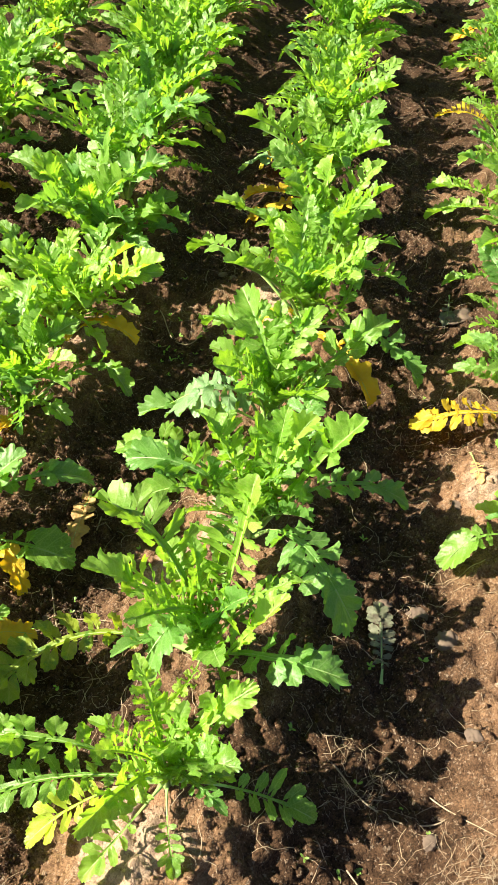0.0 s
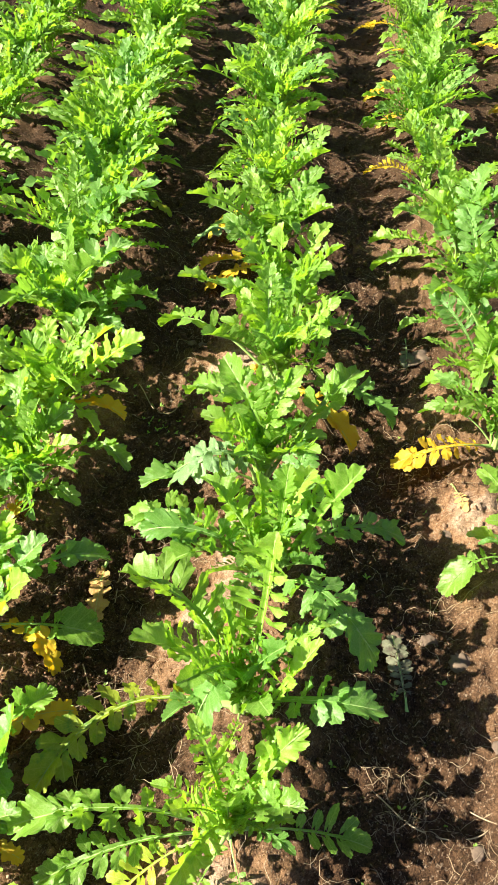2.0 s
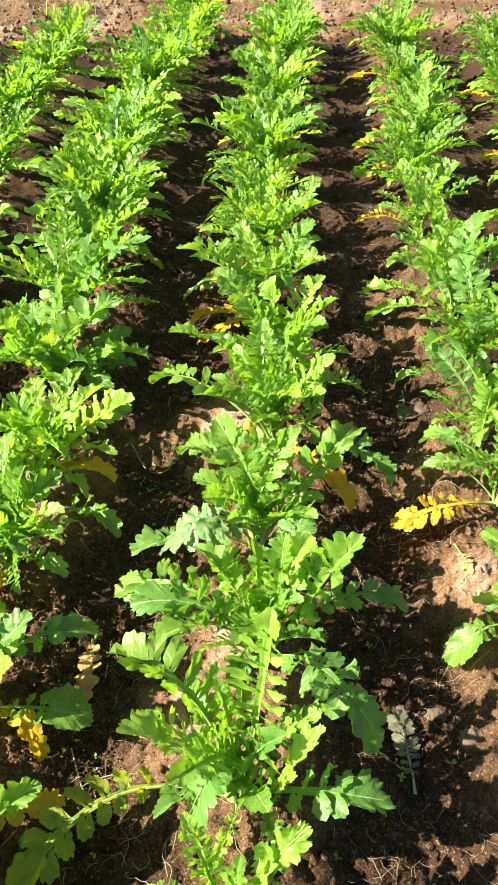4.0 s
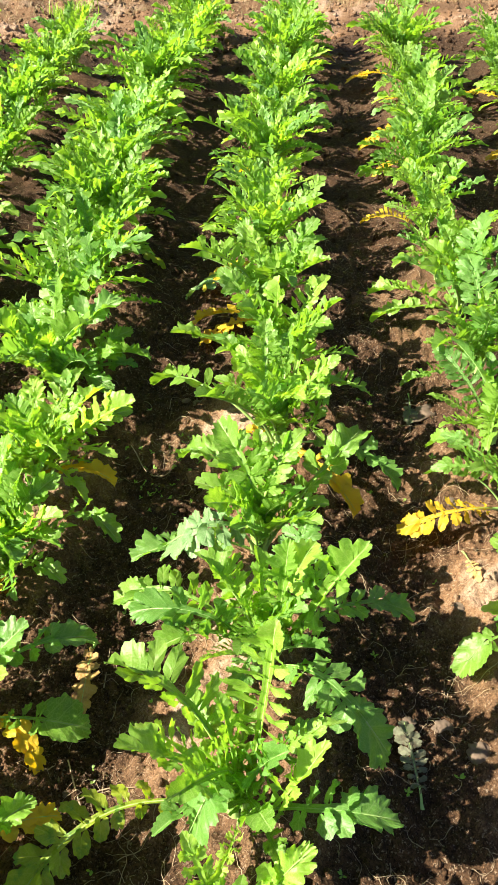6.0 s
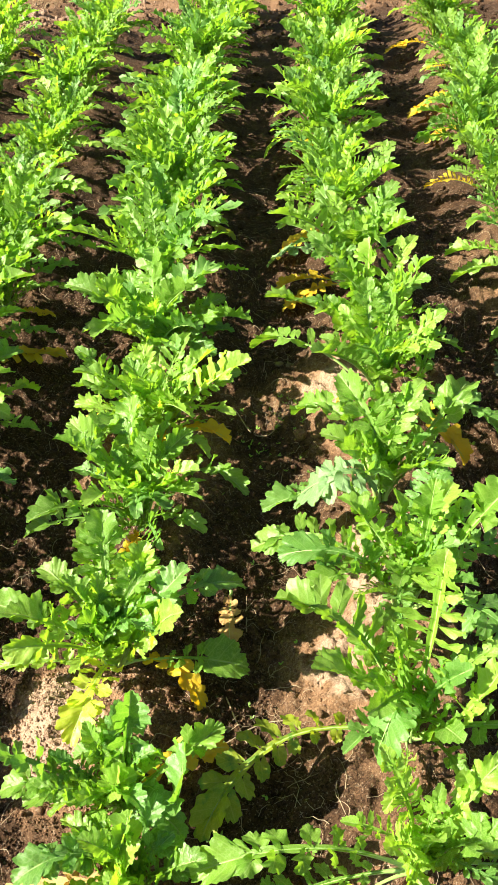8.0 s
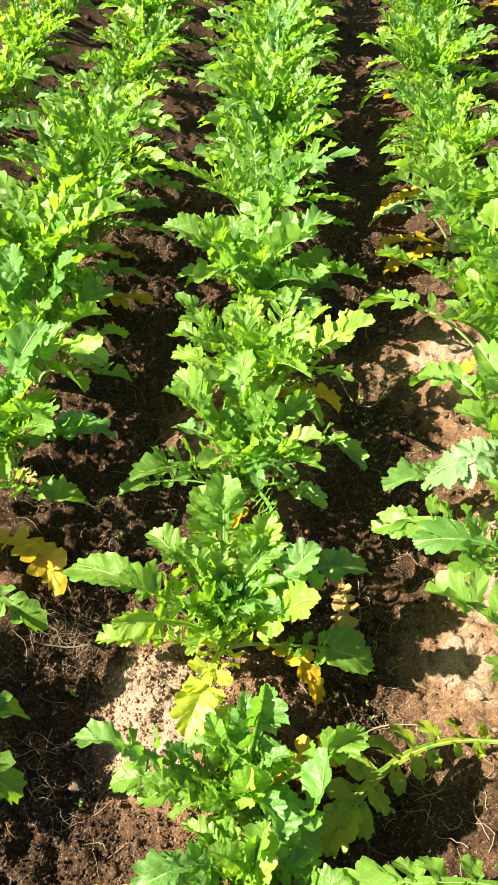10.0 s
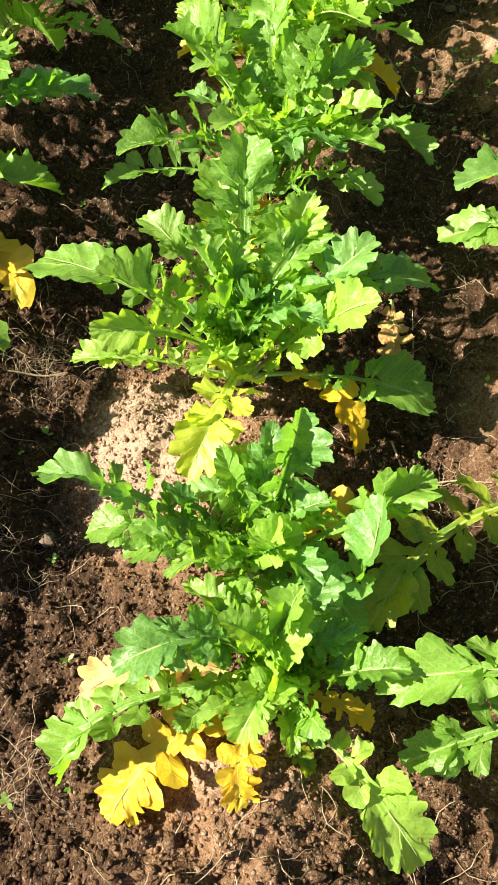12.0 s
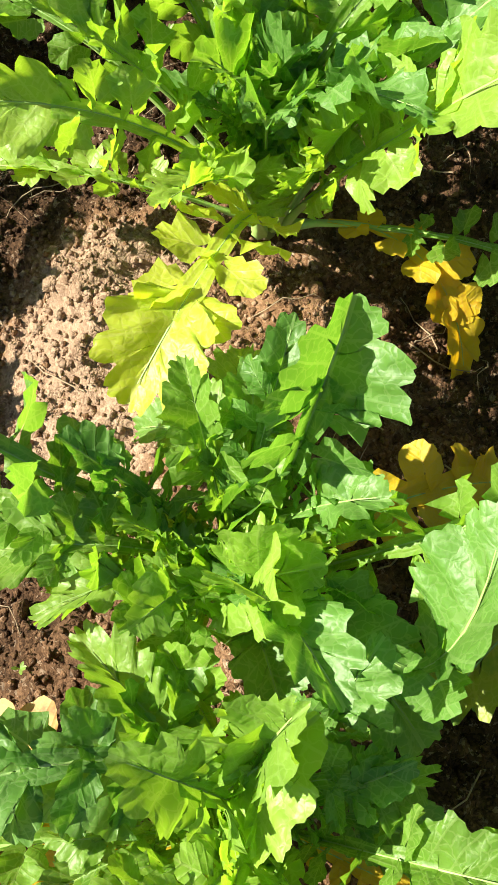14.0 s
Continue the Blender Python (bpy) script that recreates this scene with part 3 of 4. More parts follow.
grown = plant(0.215, 1.27, 11, 0.31, 3, True, ("fern", "pinnate"), 0.7, placed=(
    ((-0.065, 1.315, 0.2), (0.07, 1.29, 0.22), "broad", U, 1.0, -25, 0.5),
    ((0.14, 1.13, 0.14), (0.18, 1.2, 0.17), "pinnate", U, 1.2, 0, 0.3),
    ((-0.02, 1.225, 0.18), (0.08, 1.25, 0.2), "broad", G, 0.85),
    ((-0.11, 1.44, 0.092), (0.04, 1.39, 0.16), "pinnate", G, 1.2, 0, 0.2),
    ((0.572, 1.352, 0.07), (0.40, 1.34, 0.14), "pinnate", U, 0.9, 0, 0.1),
    ((0.42, 1.285, 0.39), (0.33, 1.28, 0.24), "curly", G, 1.0, 20, 0.6),
    ((0.432, 0.985, 0.11), (0.34, 1.08, 0.214), "broad", U, 1.1, 0, -0.1),
    ((0.27, 1.33, 0.37), (0.25, 1.29, 0.2), "curly", G, 0.9, 0, 0.4),
    ((0.345, 1.53, 0.25), (0.285, 1.40, 0.2), "fern", U, 1.3, -10, 0.0)))
set_leaves(grown, 5, True, (
    ((0.12, 1.46, 0.24), (0.165, 1.37, 0.17), "fern", G, 1.2),))
plant(0.24, 1.61, 13, 0.29, 4, True, ("fern", "pinnate"), 0.7, placed=(
    ((-0.01, 1.516, 0.158), (0.105, 1.50, 0.25), "broad", W, 1.35, 0, -0.1),
    ((-0.074, 1.545, 0.11), (0.06, 1.56, 0.14), "broad", U, 0.8),
    ((0.25, 1.73, 0.33), (0.245, 1.66, 0.19), "fern", G, 1.1),
    ((0.16, 1.75, 0.28), (0.19, 1.68, 0.17), "fern", G, 1.1),
    ((0.545, 1.892, 0.185), (0.42, 1.74, 0.19), "broad", G, 0.9, 0, 0.3),
    ((0.049, 1.903, 0.127), (0.149, 1.786, 0.2), "broad", G, 0.9),
    ((0.37, 1.60, 0.2), (0.31, 1.60, 0.15), "broad", U, 1.0)))
plant(0.33, 2.0, 16, 0.32, 5, True, ("fern",), 0.8, placed=(
    ((-0.029, 2.261, 0.121), (0.144, 2.094, 0.197), "ash", G, 1.0),
    ((0.454, 2.071, 0.30), (0.43, 1.95, 0.2), "curly", G, 0.7, 0, 0.4),
    ((0.314, 2.183, 0.36), (0.30, 2.05, 0.225), "fern", G, 1.1),
    ((0.474, 2.384, 0.249), (0.41, 2.2, 0.2), "curly", G, 0.8),
    ((0.654, 1.829, 0.01), (0.55, 1.91, 0.08), "broad", U, 0.9),
    ((0.518, 1.734, 0.006), (0.45, 1.80, 0.091), "oak", Y, 0.9),
    ((0.19, 1.97, 0.07), (0.26, 2.0, 0.11), "oak", Y, 1.2, 0, 0.1),
    ((0.2, 2.2, 0.3), (0.27, 2.1, 0.2), "fern", G, 1.0)))
plant(0.36, 2.34, 18, 0.34, 6, True, ("fern", "pinnate"), placed=(
    ((0.035, 2.40, 0.2), (0.15, 2.40, 0.17), "broad", G, 0.7),
    ((0.652, 2.237, 0.032), (0.55, 2.22, 0.1), "fern", G, 1.0)))
plant(0.37, 2.70, 20, 0.36, 7, True, ("fern", "pinnate", "curly"), placed=(
    ((0.08, 2.80, 0.1), (0.2, 2.77, 0.17), "round", W, 0.75, 0, -0.1),
    ((0.1, 2.72, 0.03), (0.22, 2.72, 0.07), "oak", Y, 0.7)))

# ---- the row to its left ----
grown = plant(-0.385, 0.735, 16, 0.16, 21, True, ("pinnate", "curly", "broad"), 0.8, placed=(
    ((-0.578, 0.598, 0.008), (-0.50, 0.68, 0.05), "oak", Y, 1.5, 0, 0.05),
    ((-0.424, 0.605, 0.02), (-0.43, 0.655, 0.075), "oak", Y, 1.3, 0, 0.25),
    ((-0.345, 0.645, 0.01), (-0.37, 0.685, 0.04), "broad", T, 1.3, 0, 0.1),
    ((-0.268, 0.70, 0.02), (-0.326, 0.72, 0.05), "oak", Y, 1.3, 0, 0.1),
    ((-0.625, 0.735, 0.02), (-0.52, 0.76, 0.05), "oak", D, 1.2, 0, 0.2),
    ((-0.565, 0.722, 0.165), (-0.48, 0.755, 0.17), "broad", U, 1.25, 0, 0.2),
    ((-0.645, 0.646, 0.02), (-0.545, 0.70, 0.11), "broad", G, 1.0, 30, 0.5),
    ((-0.235, 0.545, 0.05), (-0.315, 0.65, 0.085), "round", P, 1.15, 0, 0.1),
    ((-0.437, 0.655, 0.13), (-0.41, 0.695, 0.15), "broad", P, 1.3, 0, 0.6)))
set_leaves(grown, 27, True, (
    ((-0.50, 0.752, 0.18), (-0.45, 0.755, 0.15), "round", U, 1.2, 0, 0.3),
    ((-0.36, 0.785, 0.185), (-0.40, 0.752, 0.15), "round", P, 1.25, 20, 0.9),
    ((-0.37, 0.79, 0.22), (-0.388, 0.765, 0.15), "curly", G, 1.2, -20, 0.9),
    ((-0.455, 0.76, 0.215), (-0.41, 0.75, 0.17), "broad", G, 1.0, 0, 0.7),
    ((-0.29, 0.765, 0.12), (-0.335, 0.765, 0.14), "broad", G, 1.25, 20, 0.4),
    ((-0.275, 0.735, 0.085), (-0.335, 0.745, 0.09), "round", U, 1.3),
    ((-0.50, 0.682, 0.08), (-0.455, 0.71, 0.08), "curly", G, 1.3),
    ((-0.46, 0.70, 0.12), (-0.425, 0.715, 0.1), "curly", G, 1.2, 0, 0.7),
    ((-0.445, 0.82, 0.16), (-0.42, 0.79, 0.13), "broad", P, 1.2)))
grown = plant(-0.415, 0.885, 15, 0.165, 22, True, ("curly", "pinnate", "broad"), 0.8, placed=(
    ((-0.195, 1.0, 0.0), (-0.30, 0.955, 0.06), "oak", Y, 1.05, 0, 0.1),
    ((-0.668, 0.942, 0.20), (-0.55, 0.91, 0.19), "broad", U, 1.0, 30, 0.3),
    ((-0.61, 0.886, 0.155), (-0.51, 0.885, 0.165), "pinnate", G, 1.25, 0, 0.3),
    ((-0.565, 0.855, 0.16), (-0.49, 0.868, 0.165), "broad", G, 1.2, 0, 0.4),
    ((-0.363, 0.982, 0.268), (-0.382, 0.935, 0.18), "broad", U, 1.25, 30, 0.9),
    ((-0.415, 0.985, 0.185), (-0.41, 0.94, 0.14), "broad", U, 1.2, 10, 0.5),
    ((-0.33, 0.905, 0.195), (-0.372, 0.905, 0.16), "broad", U, 1.2, -10, 0.4),
    ((-0.28, 0.895, 0.225), (-0.295, 0.83, 0.165), "round", U, 1.15, -40, 0.2),
    ((-0.205, 0.935, 0.2), (-0.29, 0.90, 0.17), "curly", G, 1.0, 25, 0.8)))
set_leaves(grown, 27, True, (
    ((-0.362, 0.862, 0.2), (-0.40, 0.855, 0.18), "round", P, 1.2, 25, 0.9),
    ((-0.388, 0.835, 0.225), (-0.405, 0.855, 0.16), "curly", P, 1.3, 0, 0.8),
    ((-0.505, 0.985, 0.06), (-0.452, 0.97, 0.085), "broad", U, 1.3),
    ((-0.43, 1.035, 0.11), (-0.422, 0.97, 0.11), "broad", G, 1.2),
    ((-0.30, 0.82, 0.14), (-0.36, 0.845, 0.14), "round", U, 1.2, 15, 0.4),
    ((-0.53, 0.90, 0.12), (-0.48, 0.88, 0.12), "pinnate", U, 1.3),
    ((-0.44, 0.79, 0.15), (-0.43, 0.84, 0.14), "broad", G, 1.4, 0, 0.4),
    ((-0.375, 0.795, 0.12), (-0.395, 0.84, 0.12), "round", U, 1.3, 0, 0.3),
    ((-0.29, 0.785, 0.11), (-0.345, 0.84, 0.12), "round", U, 1.2, 0, 0.2)))
set_leaves(grown, 24, True, (
    ((-0.46, 0.82, 0.2), (-0.44, 0.85, 0.15), "curly", G, 1.3, 0, 0.7),))
grown = plant(-0.43, 1.2, 14, 0.24, 23, True, ("curly", "pinnate", "broad"), 0.55, placed=(
    ((-0.248, 1.085, 0.0), (-0.30, 1.15, 0.075), "oak", Y, 0.95, 0, 0.15),
    ((-0.727, 1.295, 0.185), (-0.58, 1.235, 0.19), "lyre", G, 0.85, -8, 0.15),
    ((-0.622, 1.132, 0.215), (-0.53, 1.155, 0.19), "broad", P, 1.05, -55, 0.3),
    ((-0.668, 1.184, 0.095), (-0.56, 1.18, 0.10), "broad", P, 0.9, 0, 0.5),
    ((-0.565, 1.335, 0.23), (-0.50, 1.28, 0.19), "broad", G, 1.15, 10, 0.3),
    ((-0.425, 1.40, 0.31), (-0.425, 1.28, 0.2), "pinnate", G, 1.3, 0, 0.4),
    ((-0.47, 1.43, 0.25), (-0.445, 1.33, 0.19), "pinnate", P, 1.2),
    ((-0.335, 1.335, 0.27), (-0.375, 1.265, 0.19), "curly", P, 1.2, 20, 0.6),
    ((-0.25, 1.27, 0.25), (-0.325, 1.225, 0.2), "broad", U, 1.2, 0, 0.2)))
set_leaves(grown, 29, True, (
    ((-0.275, 1.128, 0.29), (-0.335, 1.155, 0.2), "broad", P, 1.15, 30, 0.3),
    ((-0.366, 1.16, 0.21), (-0.40, 1.17, 0.12), "curly", P, 1.3, 20, 0.9),
    ((-0.497, 0.968, 0.13), (-0.45, 1.07, 0.165), "broad", L, 1.3, -12, 0.2),
    ((-0.145, 1.143, 0.058), (-0.25, 1.155, 0.09), "lyre", G, 1.1, 0, 0.05),
    ((-0.13, 1.325, 0.11), (-0.26, 1.28, 0.16), "broad", U, 1.0, 0, 0.2)))
plant(-0.37, 1.6, 22, 0.28, 24, True, ("fern", "curly", "pinnate"), 1.05, placed=(
    ((-0.67, 1.59, 0.06), (-0.52, 1.59, 0.10), "ash", G, 1.0),
    ((-0.10, 1.60, 0.11), (-0.2, 1.70, 0.12), "broad", G, 0.8),
    ((-0.21, 1.45, 0.15), (-0.29, 1.52, 0.15), "broad", G, 0.9),
    ((-0.43, 1.42, 0.05), (-0.39, 1.50, 0.08), "oak", Y, 0.9),
    ((-0.30, 1.65, 0.32), (-0.34, 1.62, 0.2), "fern", G, 1.1)))
plant(-0.33, 1.93, 24, 0.32, 25, True, ("curly", "pinnate", "fern"), 1.15, placed=(
    ((-0.118, 1.857, 0.07), (-0.21, 1.885, 0.11), "oak", Y, 1.0),
    ((-0.079, 2.092, 0.15), (-0.2, 2.0, 0.16), "broad", G, 0.8),
    ((-0.15, 2.04, 0.27), (-0.25, 1.98, 0.18), "broad", P, 0.9),
    ((-0.56, 2.122, 0.12), (-0.45, 2.03, 0.15), "broad", G, 1.0),
    ((-0.555, 2.0, 0.05), (-0.45, 1.98, 0.08), "oak", Y, 0.9),
    ((-0.305, 1.82, 0.09), (-0.31, 1.87, 0.1), "oak", Y, 1.2),
    ((-0.5, 1.8, 0.2), (-0.42, 1.86, 0.17), "curly", G, 1.0)))

plant(-0.32, 2.33, 22, 0.36, 26, True, ("curly", "pinnate", "broad"), 1.1, placed=(
    ((-0.5, 2.72, 0.13), (-0.402, 2.478, 0.188), "broad", G, 0.8),
    ((-0.53, 2.42, 0.1), (-0.404, 2.36, 0.147), "broad", P, 0.9),
    ((-0.122, 2.311, 0.171), (-0.228, 2.29, 0.178), "broad", G, 0.8)))
plant(-0.29, 2.68, 30, 0.39, 27, False, ("curly", "pinnate", "fern"), 1.2)

# ---- the next row to the left ----
# this first plant is out of view, added so that its shadow darkens the furrow
plant(-1.1, 0.94, 14, 0.27, 39, False, ("pinnate", "curly"), 0.6)
plant(-1.06, 1.1, 15, 0.27, 40, False, ("pinnate", "curly", "broad"), 0.55, placed=(
    ((-0.78, 1.07, 0.03), (-0.9, 1.05, 0.1), "broad", G),
    ((-0.77, 0.925, 0.02), (-0.88, 0.97, 0.1), "broad", G)))
plant(-1.03, 1.42, 15, 0.3, 41, False, ("pinnate", "curly"), 0.65, placed=(
    ((-0.755, 1.325, 0.05), (-0.84, 1.42, 0.09), "oak", Y, 1.2, 0, 0.1),
    ((-0.775, 1.24, 0.045), (-0.88, 1.29, 0.1), "broad", G)))
plant(-0.93, 1.72, 20, 0.33, 42, True, ("pinnate", "curly", "broad"), 0.95, placed=(
    ((-0.70, 1.70, 0.17), (-0.80, 1.70, 0.17), "round", W, 1.0, 0, 0.1),
    ((-0.715, 1.535, 0.1), (-0.82, 1.52, 0.14), "broad", G),
    ((-0.8, 1.6, 0.05), (-0.87, 1.63, 0.08), "broad", D, 0.8)))
plant(-0.92, 2.04, 20, 0.35, 43, True, ("pinnate", "curly", "broad"), 1.0, yellow=1, placed=(
    ((-0.65, 1.952, 0.1), (-0.80, 1.974, 0.13), "fern", G, 0.8),
    ((-0.69, 2.22, 0.06), (-0.8, 2.06, 0.13), "broad", P, 0.8)))

# ---- the row to the right ----
plant(0.86, 1.26, 12, 0.26, 60, True, ("fern",), placed=(
    ((0.63, 1.22, 0.02), (0.73, 1.26, 0.1), "lyre", G, 1.0, 0, 0.05),
    ((0.70, 1.32, 0.12), (0.78, 1.30, 0.1), "round", P, 0.7)))
plant(0.90, 1.69, 15, 0.29, 61, True, ("fern",), placed=(
    ((0.60, 1.662, 0.02), (0.74, 1.64, 0.10), "pinnate", Y, 1.3, 0, 0.05),
    ((0.705, 1.81, 0.08), (0.79, 1.745, 0.13), "ash", G, 1.1)))
plant(0.94, 1.97, 15, 0.31, 62, True, ("fern", "pinnate"), placed=(
    ((0.74, 1.944, 0.07), (0.81, 1.90, 0.12), "broad", G),))
plant(1.0, 2.3, 15, 0.32, 63, True, ("fern", "pinnate"), placed=(
    ((0.745, 2.274, 0.04), (0.85, 2.26, 0.09), "broad", G, 0.8),))
plant(1.06, 2.68, 16, 0.32, 64, True, ("fern", "pinnate"), placed=(
    ((0.729, 2.66, 0.05), (0.85, 2.61, 0.12), "broad", G, 0.8),
    ((0.74, 2.78, 0.08), (0.86, 2.72, 0.13), "broad", P, 0.8)))
plant(1.07, 2.98, 19, 0.33, 65, False, ("fern", "curly"), placed=(
    ((1.11, 2.88, 0.16), (1.09, 2.93, 0.12), "oak", Y, 0.9),
    ((0.86, 2.9, 0.12), (0.96, 2.95, 0.15), "broad", P)))
plant(1.11, 3.36, 19, 0.33, 66, False, ("fern", "curly"), placed=(
    ((0.85, 3.455, 0.04), (0.95, 3.42, 0.09), "fern", Y, 0.9),))

# ---- the rows beyond ----
FERNY, LEAFY = ("fern", "pinnate", "fern"), ("curly", "fern", "pinnate", "pinnate")


def clumps(spots, leaves, size, seed, styles, reach, yellow):
    """A stretch of a row: plants of uneven size, some close together, some with soil between them."""
    rng = random.Random(seed)
    for k, (x, y) in enumerate(spots):
        grow = rng.uniform(0.78, 1.12)
        ob = plant(x + rng.uniform(-0.03, 0.03), y + rng.uniform(-0.06, 0.06), round(leaves * grow * 1.36), size * grow, seed + k, False, styles, reach * rng.uniform(0.85, 1.15), yellow=yellow[k % len(yellow)])
        # broad outer leaves that hang over the furrows on both sides
        for side in (-1, 1, -1, 1)[:rng.choice((2, 3, 4))]:
            out, along, up = rng.uniform(0.2, 0.31), rng.uniform(-0.16, 0.14), rng.uniform(0.05, 0.17)
            px, py, pz = ob.location
            leaf(ob, (px, py, pz + 0.01), (px + side * out, py + along, pz + up), rng.uniform(0.18, 0.32), rng.choice(("broad", "curly", "pinnate")), rng.choice((P, G, P, U)), rng.uniform(0.85, 1.1), rng.uniform(-20, 20), rng.uniform(-25, 25),
                 rng.uniform(0.05, 0.4), False, rng.randrange(5))


clumps(((0.40, 3.08), (0.43, 3.45), (0.49, 3.9), (0.56, 4.3), (0.63, 4.7), (0.7, 5.1), (0.78, 5.5), (0.85, 5.9), (0.92, 6.25), (0.98, 6.55)), 32, 0.37, 80, FERNY, 0.95, (0, 0, 1))
clumps(((-0.25, 3.05), (-0.22, 3.4), (-0.19, 3.8), (-0.14, 4.2), (-0.09, 4.6), (-0.02, 5.0), (0.04, 5.4), (0.11, 5.8), (0.18, 6.2), (0.25, 6.6), (0.31, 6.95)), 32, 0.39, 100, LEAFY, 1.1, (0, 1, 0))
clumps(((1.19, 3.75), (1.28, 4.15), (1.37, 4.62), (1.46, 5.12), (1.53, 5.55), (1.61, 6.1)), 26, 0.36, 120, FERNY, 1.1, (1,))
clumps(((-0.9, 2.38), (-0.87, 2.72), (-0.86, 3.1), (-0.85, 3.48), (-0.81, 3.9), (-0.76, 4.3), (-0.76, 4.75), (-0.71, 5.2), (-0.66, 5.65), (-0.6, 6.05)), 28, 0.36, 140, LEAFY, 1.0, (1, 0, 0, 0))
clumps([(-1.42 + 0.025 * y, y) for y in (3.3, 3.75, 4.2, 4.65, 5.1, 5.5, 5.9, 6.3)], 20, 0.36, 160, LEAFY, 1.0, (0, 1))
clumps([(0.93 + 0.225 * y, y) for y in (3.4, 3.85, 4.3, 4.75, 5.2, 5.65, 6.1)], 22, 0.35, 180, FERNY, 1.0, (1, 0))


def old_leaf(tx, ty, seed):
    """A yellowed lower leaf on the plant that stands nearest."""
    x, y, ob = min(GROWN, key=lambda g: (g[0] - tx) ** 2 + (g[1] - ty) ** 2)
    z = ground_at(tx, ty)
    leaf(ob, (x, y, ground_at(x, y) + 0.01), (tx, ty, z + 0.05), 0.12, "oak", LEAF_YELLOW, 1.25, 0, 0, 0.0, False, seed, YELLOWED)


for k, (tx, ty) in enumerate(((-0.69, 2.73), (-0.72, 3.93), (0.37, 4.16), (0.15, 3.05), (0.12, 2.66), (1.14, 3.1), (1.17, 5.6), (1.66, 4.25), (1.86, 5.35), (-0.62, 2.45), (1.05, 4.5), (1.22, 6.2))):
    old_leaf(tx, ty, k)


# ---- clods and litter on the soil ----
def scattered(n, seed, x0, x1, y0, y1, power=1.0):
    rng = np.random.default_rng(seed)
    return np.stack([rng.uniform(x0, x1, n), y0 + (y1 - y0) * rng.uniform(0, 1, n) ** power], -1), rng


def joined(name, co, faces, mats, label, category, dry=None, smooth=True):
    me = bpy.data.meshes.new(name)
    me.from_pydata(np.asarray(co).tolist(), [], [list(map(int, f)) for f in faces])
    me.materials.append(mats)
    me.polygons.foreach_set("use_smooth", np.full(len(me.polygons), smooth))
    if dry is not None:
        me.attributes.new("dry", "FLOAT", "POINT").data.foreach_set("value", np.asarray(dry, float))
    return tagged(new(name, me), label, category, kind="stuff")


def crumbs(name, n, seed, x0, x1, y0, y1, power, least, most, steep, label):
    """Loose crumbs and clods of soil, most of them small."""
    g = (1 + 5 ** 0.5) / 2
    unit = np.array([(-1, g, 0), (1, g, 0), (-1, -g, 0), (1, -g, 0), (0, -1, g), (0, 1, g), (0, -1, -g), (0, 1, -g), (g, 0, -1), (g, 0, 1), (-g, 0, -1), (-g, 0, 1)]) / 1.9
    tris = np.array([(0, 11, 5), (0, 5, 1), (0, 1, 7), (0, 7, 10), (0, 10, 11), (1, 5, 9), (5, 11, 4), (11, 10, 2), (10, 7, 6), (7, 1, 8),
                     (3, 9, 4), (3, 4, 2), (3, 2, 6), (3, 6, 8), (3, 8, 9), (4, 9, 5), (2, 4, 11), (6, 2, 10), (8, 6, 7), (9, 8, 1)])
    spots, rng = scattered(n, seed, x0, x1, y0, y1, power)
    z = ground_height(spots[:, 0], spots[:, 1])
    size = least + most * rng.uniform(0, 1, len(spots)) ** steep
    dry = np.clip(dry_and_sunlit(spots[:, 0], spots[:, 1]) + rng.normal(0.05, 0.12, len(spots)), 0, 1)
    shape = unit[None] * (1 + rng.normal(0, 0.22, (len(spots), len(unit), 1))) * rng.uniform(0.7, 1.3, (len(spots), 1, 3)) * size[:, None, None]
    co = shape + np.concatenate([spots, (z + size * 0.2)[:, None]], 1)[:, None, :]
    faces = (tris[None] + (np.arange(len(spots)) * len(unit))[:, None, None]).reshape(-1, 3)
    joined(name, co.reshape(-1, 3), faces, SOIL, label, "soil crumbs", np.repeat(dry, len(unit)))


def fine_crumbs():
    """The close layer of small crumbs on the ridge and furrows over which the walk ends."""
    unit = np.array([(1, 0, 0), (0, 1, 0), (-1, 0, 0), (0, -1, 0), (0, 0, 1), (0, 0, -1)], float)
    tris = np.array([(0, 1, 4), (1, 2, 4), (2, 3, 4), (3, 0, 4), (1, 0, 5), (2, 1, 5), (3, 2, 5), (0, 3, 5)])
    spots, rng = scattered(22000, 6, -0.82, -0.1, 0.5, 1.5)
    z = ground_height(spots[:, 0], spots[:, 1])
    size = 0.0011 + 0.0037 * rng.uniform(0, 1, len(spots)) ** 2.2
    dry = np.clip(dry_and_sunlit(spots[:, 0], spots[:, 1]) + rng.normal(0.1, 0.15, len(spots)), 0, 1)
    turn = rng.uniform(0, 6.28, len(spots))
    shape = unit[None] * (1 + rng.normal(0, 0.3, (len(spots), len(unit), 1))) * size[:, None, None]
    c, k = np.cos(turn)[:, None], np.sin(turn)[:, None]
    shape = np.stack([shape[..., 0] * c - shape[..., 1] * k, shape[..., 0] * k + shape[..., 1] * c, shape[..., 2]], -1)
    co = shape + np.concatenate([spots, (z + size * 0.4)[:, None]], 1)[:, None, :]
    faces = (tris[None] + (np.arange(len(spots)) * len(unit))[:, None, None]).reshape(-1, 3)
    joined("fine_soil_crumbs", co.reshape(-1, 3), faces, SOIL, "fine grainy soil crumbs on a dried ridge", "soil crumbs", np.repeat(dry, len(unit)))


